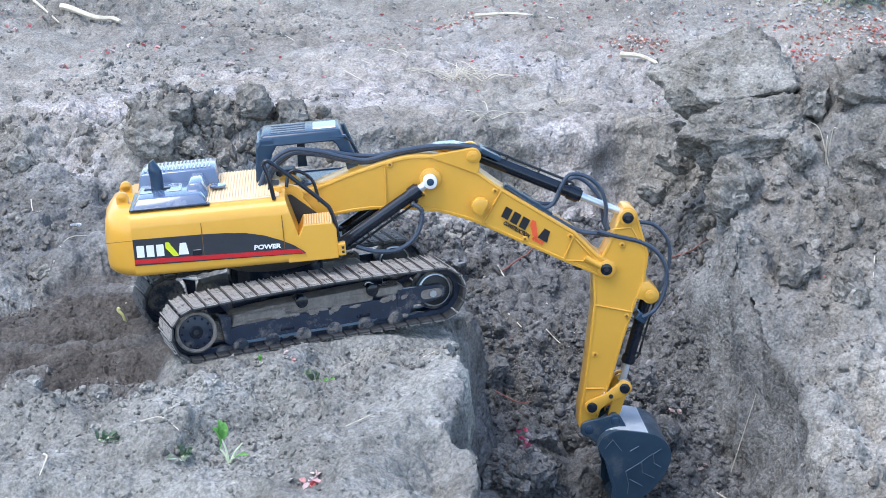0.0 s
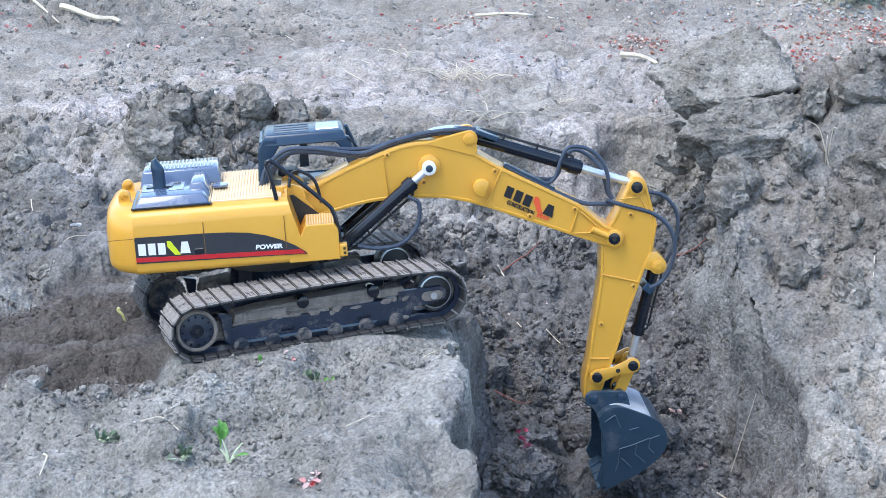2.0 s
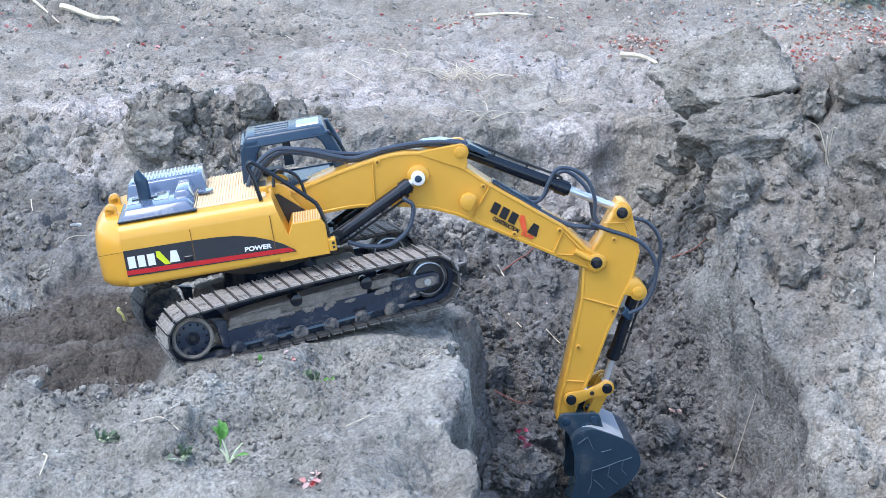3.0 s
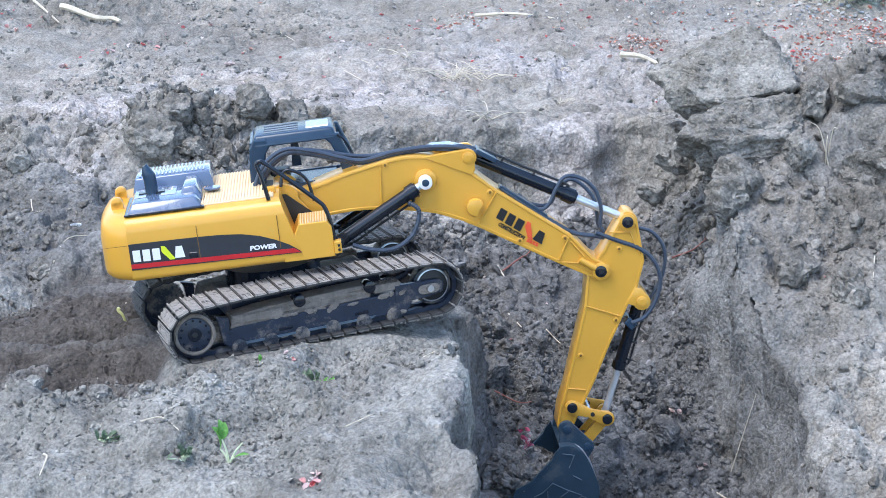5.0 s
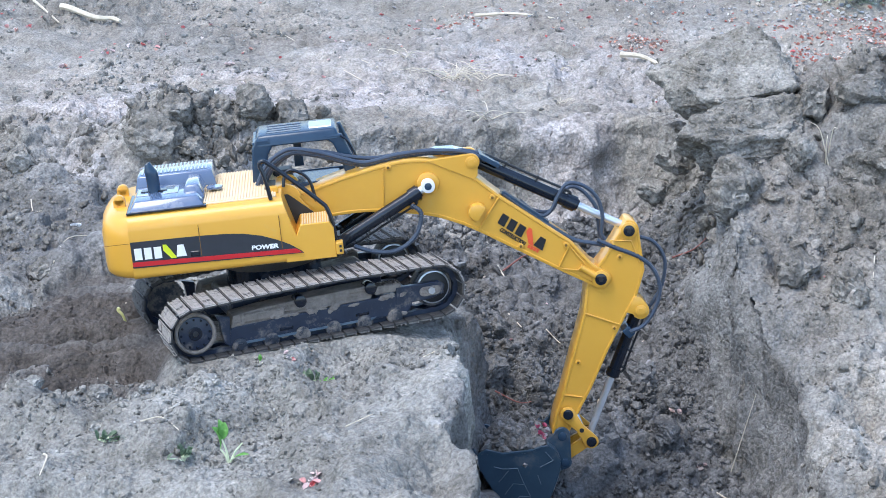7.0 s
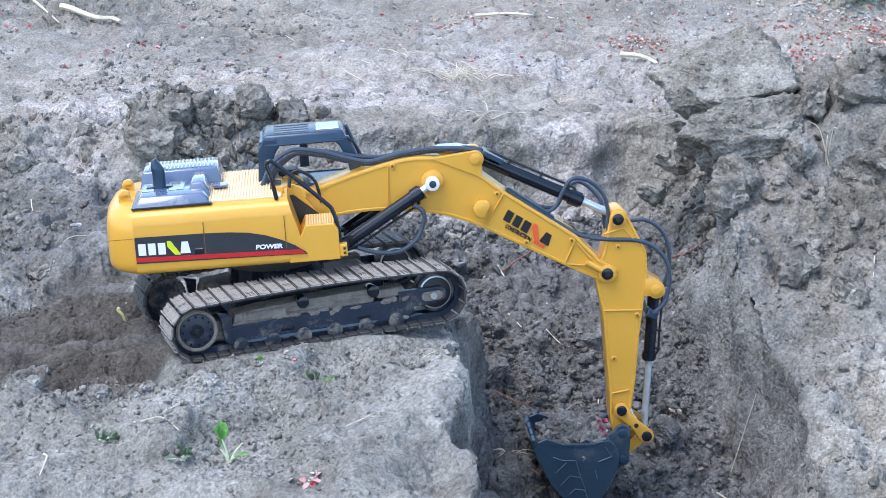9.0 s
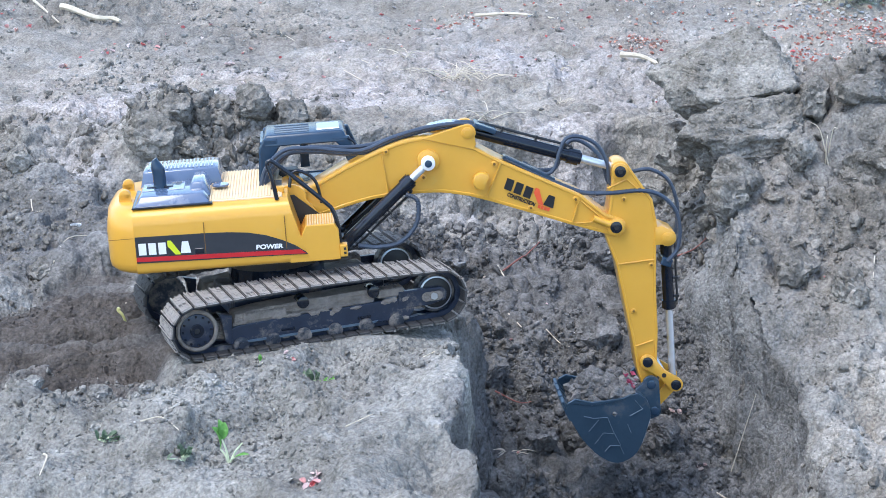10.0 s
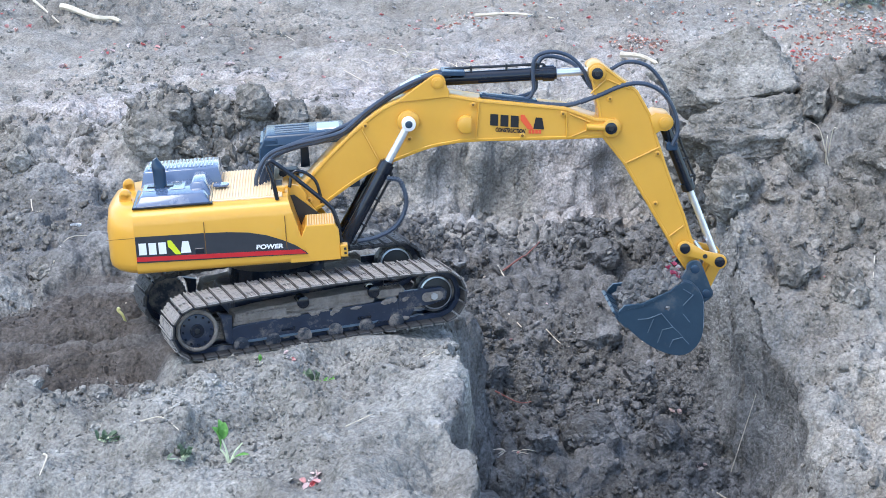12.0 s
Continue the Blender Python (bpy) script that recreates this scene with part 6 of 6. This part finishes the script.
seedling(-0.178, -0.178, (((0, 0, 0.008), ((0, -60, 90, 0.007), (0, -60, -60, 0.006))),), "tiny green sprout beside the track")
for x, y in ((0.70, 1.58), (0.735, 1.62), (0.66, 1.60), (0.71, 1.70), (0.62, 1.66)):
    rnd = random.Random(int(x * 997 + y * 31))
    seedling(x, y, [((rnd.gauss(0, 0.02), rnd.gauss(0, 0.02), rnd.uniform(0.01, 0.03)), ((rnd.uniform(-40, 40), rnd.uniform(-60, 10), rnd.uniform(0, 360), rnd.uniform(0.03, 0.05)),)) for _ in range(6)], "leafy weed with broad dull green leaves", leaf_grey if x < 0.69 else leaf_green)

shoot = part("shoot", tube([(0, 0, -0.003), (-0.001, 0, 0.007), (-0.004, 0, 0.014), (-0.008, 0.001, 0.018), (-0.007, 0.001, 0.021)], 0.0013, 7, 5, taper=0.0020), node_material("yellow_shoot", [(0.52, 0.50, 0.18), (0.66, 0.62, 0.28)], scale=90, rough=0.5, bump=0.1), None, "", True)
shoot.location = (-0.341, 0.055, height_at(-0.341, 0.055))
tagged(shoot, "bent yellowish shoot standing in the brown soil", "sprout")

# small litter in the trench
scrap = clod("paper_scrap", "crumpled brownish scrap of paper in the trench", 51, (0.240, 0.262, height_at(0.24, 0.262) + 0.012), (0.010, 0.006, 0.017), (10, 15, 30), grey_litter, 3, 9, 0.5)
tagged(scrap, category="paper scrap")
for x, y, name in ((0.266, 0.17, "pale"), (0.287, 0.085, "red and white"), (-0.443, 0.377, "white")):
    rnd = random.Random(int(x * 1000))
    b = bmesh.new()
    for _ in range(5):
        petal(b, (rnd.gauss(0, 0.003), rnd.gauss(0, 0.003), rnd.uniform(0.001, 0.005)), 0.004, rnd, 0.8)
    bmesh.ops.solidify(b, geom=b.faces[:], thickness=0.0004)
    fl = part("fallen_blossom", b, white_print if name == "white" else petal_red, None)
    fl.location = (x, y, height_at(x, y) + 0.004)
    tagged(fl, name + " fallen blossom on the soil", "blossom", "fallen blossoms")

# the load of soil that the bucket scoops up, and the pink blossom on it
load_bm = lump(77, 4, 0, 0.45)
HEAP = Matrix.Translation((-0.034, 0.020, -0.036)) @ pose(0, 0, 0, 0, -28, 0) @ Matrix.Diagonal((0.042, 0.042, 0.026, 1))
load_bm.transform(HEAP @ Matrix.Diagonal((0.86, 0.86, 0.8, 1)))
for k in range(300):
    rnd = random.Random(k)
    d = Vector((rnd.gauss(0, 1), rnd.gauss(0, 1), rnd.gauss(0, 1) + 0.35)).normalized()
    spot = HEAP @ (d * rnd.uniform(0.78, 0.98))
    g = lump(300 + k, 2, 7, 0.4, near=0.4, far=0.75)
    g.transform(Matrix.Translation(spot) @ Matrix.Diagonal((rnd.uniform(0.0030, 0.0095),) * 3 + (1,)))
    join(load_bm, g)
load = part("soil_load", load_bm, soil_damp, None)
tagged(load, "heap of dark crumbly soil scooped by the bucket", "soil heap", kind="stuff")
b = bmesh.new()
rnd = random.Random(5)
for _ in range(16):
    petal(b, (rnd.gauss(0, 0.003), rnd.gauss(0, 0.003), rnd.gauss(0, 0.004)), 0.0050, rnd, 0.9)
bmesh.ops.solidify(b, geom=b.faces[:], thickness=0.0004)
blossom = part("pink_blossom", b, island_material("pink_petal", [(0.85, 0.28, 0.40), (0.9, 0.50, 0.60), (0.88, 0.82, 0.83), (0.80, 0.18, 0.32)]), None)
tagged(blossom, "pink and white blossom lying on the loose soil", "blossom")


# ---- movement ----
TIMES = (0, 0.5, 1, 1.5, 2, 2.5, 3, 3.2, 4.8, 5, 5.5, 6, 6.5, 7, 7.2, 8.8, 9, 9.5, 10, 10.5, 11, 11.5, 12)
ROCK = (1.07, 3.44, 2.73, 0.11, 0.29, 0.9, 5.57, 5.2, 3.1, 3.0, 2.73, 2.73, 2.37, 2.2, 2.1, 0.35, 0.25, 0.17, 0.1, 0, 0, 0, 0)
BOOM = (-26.68, -28.64, -28.34, -24.2, -20.23, -23.08, -30.02, -30.1, -29.2, -29.06, -29.0, -29.59, -29.5, -29.69, -29.9, -28.85, -26.67, -22.27, -17.95, -13.88, -9.04, -4.52, 0)
ARM = (-37.77, -45.48, -44.98, -41.51, -38.1, -40.16, -46.85, -47.19, -46.04, -45.62, -45.59, -45.87, -45.61, -46.53, -46.58, -28.44, -25.34, -22.56, -18.17, -14.1, -9.25, -4.69, 0)
CURL = (17.1, -1.1, -0.7, -2.5, 3.5, 2.5, -1.7, -9.9, -39.8, -43.0, -44.4, -57, -70.1, -84.3, -89.0, -90, -88.0, -85.3, -81, -77, -72.5, -68, -63.5)


def glide(values, t):
    """A smooth curve through the values, with no overshoot."""
    i = max(0, min(len(TIMES) - 2, next((k - 1 for k in range(1, len(TIMES)) if TIMES[k] >= t), len(TIMES) - 2)))
    h = [TIMES[k + 1] - TIMES[k] for k in range(len(TIMES) - 1)]
    d = [(values[k + 1] - values[k]) / h[k] for k in range(len(h))]

    def slope(k):
        if k == 0 or k == len(TIMES) - 1 or d[k - 1] * d[k] <= 0:
            return d[0] if k == 0 else d[-1] if k == len(TIMES) - 1 else 0.0
        return 2 * d[k - 1] * d[k] / (d[k - 1] + d[k])

    u = (t - TIMES[i]) / h[i]
    a, b = slope(i) * h[i], slope(i + 1) * h[i]
    return values[i] * (1 + 2 * u) * (1 - u) ** 2 + values[i + 1] * u * u * (3 - 2 * u) + a * u * (1 - u) ** 2 - b * u * u * (1 - u)


def turned(p, pin, angle):
    c, s = math.cos(radians(angle)), math.sin(radians(angle))
    x, z = p[0] - pin[0], p[1] - pin[1]
    return (c * x - s * z, s * x + c * z)


def plus(p, q):
    return (p[0] + q[0], p[1] + q[1])


def at(p, angle):
    return pose(p[0], 0, p[1], 0, -angle, 0)


def heading(p, q):
    return math.degrees(math.atan2(q[1] - p[1], q[0] - p[0]))


def meet(p, r, q, s):
    """Where two links of lengths r from p and s from q meet, on the side away from the machine."""
    d = math.hypot(q[0] - p[0], q[1] - p[1])
    a = (r * r - s * s + d * d) / (2 * d)
    h = math.sqrt(max(0.0, r * r - a * a))
    ux, uz = (q[0] - p[0]) / d, (q[1] - p[1]) / d
    return (p[0] + ux * a - uz * h, p[1] + uz * a + ux * h)


def linkage(t):
    """The poses of all moving parts at t seconds."""
    rock, lift, reach, curl = (glide(v, t) for v in (ROCK, BOOM, ARM, CURL))
    pivot = Matrix.Translation((-0.172, 0, -0.104))
    root = BASE @ pivot @ pose(0, 0, 0, 0, -rock, 0) @ pivot.inverted()
    elbow = plus(BOOM_PIN, turned(ELBOW, BOOM_PIN, lift))
    eye = plus(BOOM_PIN, turned(BOOM_CYL, BOOM_PIN, lift))
    base = plus(BOOM_PIN, turned(ARM_CYL_BASE, BOOM_PIN, lift))
    rod_end = plus(elbow, turned(ARM_CYL_ROD, ELBOW, reach))
    kbase = plus(elbow, turned(BUCKET_CYL_BASE, ELBOW, reach))
    rpin = plus(elbow, turned(ROCKER_PIN, ELBOW, reach))
    bpin = plus(elbow, turned(BUCKET_PIN, ELBOW, reach))
    swing = curl - heading(BUCKET_PIN, BUCKET_LINK)
    blink = plus(bpin, turned(BUCKET_LINK, BUCKET_PIN, swing))
    rend = meet(rpin, LINK_A, blink, LINK_B)
    a1, a2, a3 = heading(BOOM_CYL_BASE, eye), heading(base, rod_end), heading(kbase, rend)
    return {
        "root": root, "boom": at(BOOM_PIN, lift), "arm": at(elbow, reach), "bucket": at(bpin, swing),
        "rocker": at(rpin, heading(rpin, rend)), "hlink": at(rend, heading(rend, blink)),
        "bc": at(BOOM_CYL_BASE, a1), "br": at(eye, a1), "ac": at(base, a2), "ar": at(rod_end, a2), "kc": at(kbase, a3), "kr": at(rend, a3),
    }


def motions():
    steps = [k / 10 for k in range(121)]
    poses = [linkage(t) for t in steps]
    for ob, key in ((excavator, "root"), (boom, "boom"), (arm, "arm"), (bucket, "bucket"), (rocker, "rocker"), (hlink, "hlink"), (bcn, "bc"), (bcf, "bc"), (brn, "br"), (brf, "br"), (acb, "ac"), (acr, "ar"), (kcb, "kc"), (kcr, "kr")):
        walk(ob, [(t, p[key]) for t, p in zip(steps, poses)])
    # the soil lies in the trench until the bucket has closed round it
    taken = linkage(7.0)
    taken = taken["root"] @ taken["bucket"]
    carried = [taken if t < 7.0 else p["root"] @ p["bucket"] for t, p in zip(steps, poses)]
    buried = [Matrix.Translation((0, 0, -0.030 * max(0.0, min(1.0, 7.0 - t)))) for t in steps]
    walk(load, [(t, d @ m) for t, m, d in zip(steps, carried, buried)])
    seat = Matrix.Translation((-0.019, -0.002, -0.010))
    drift = [Matrix.Translation(Vector((-0.020, 0, -0.006)) * max(0.0, min(1.0, (7.0 - t) / 2.2))) for t in steps]
    walk(blossom, [(t, d @ m @ seat) for t, m, d in zip(steps, carried, drift)])


motions()
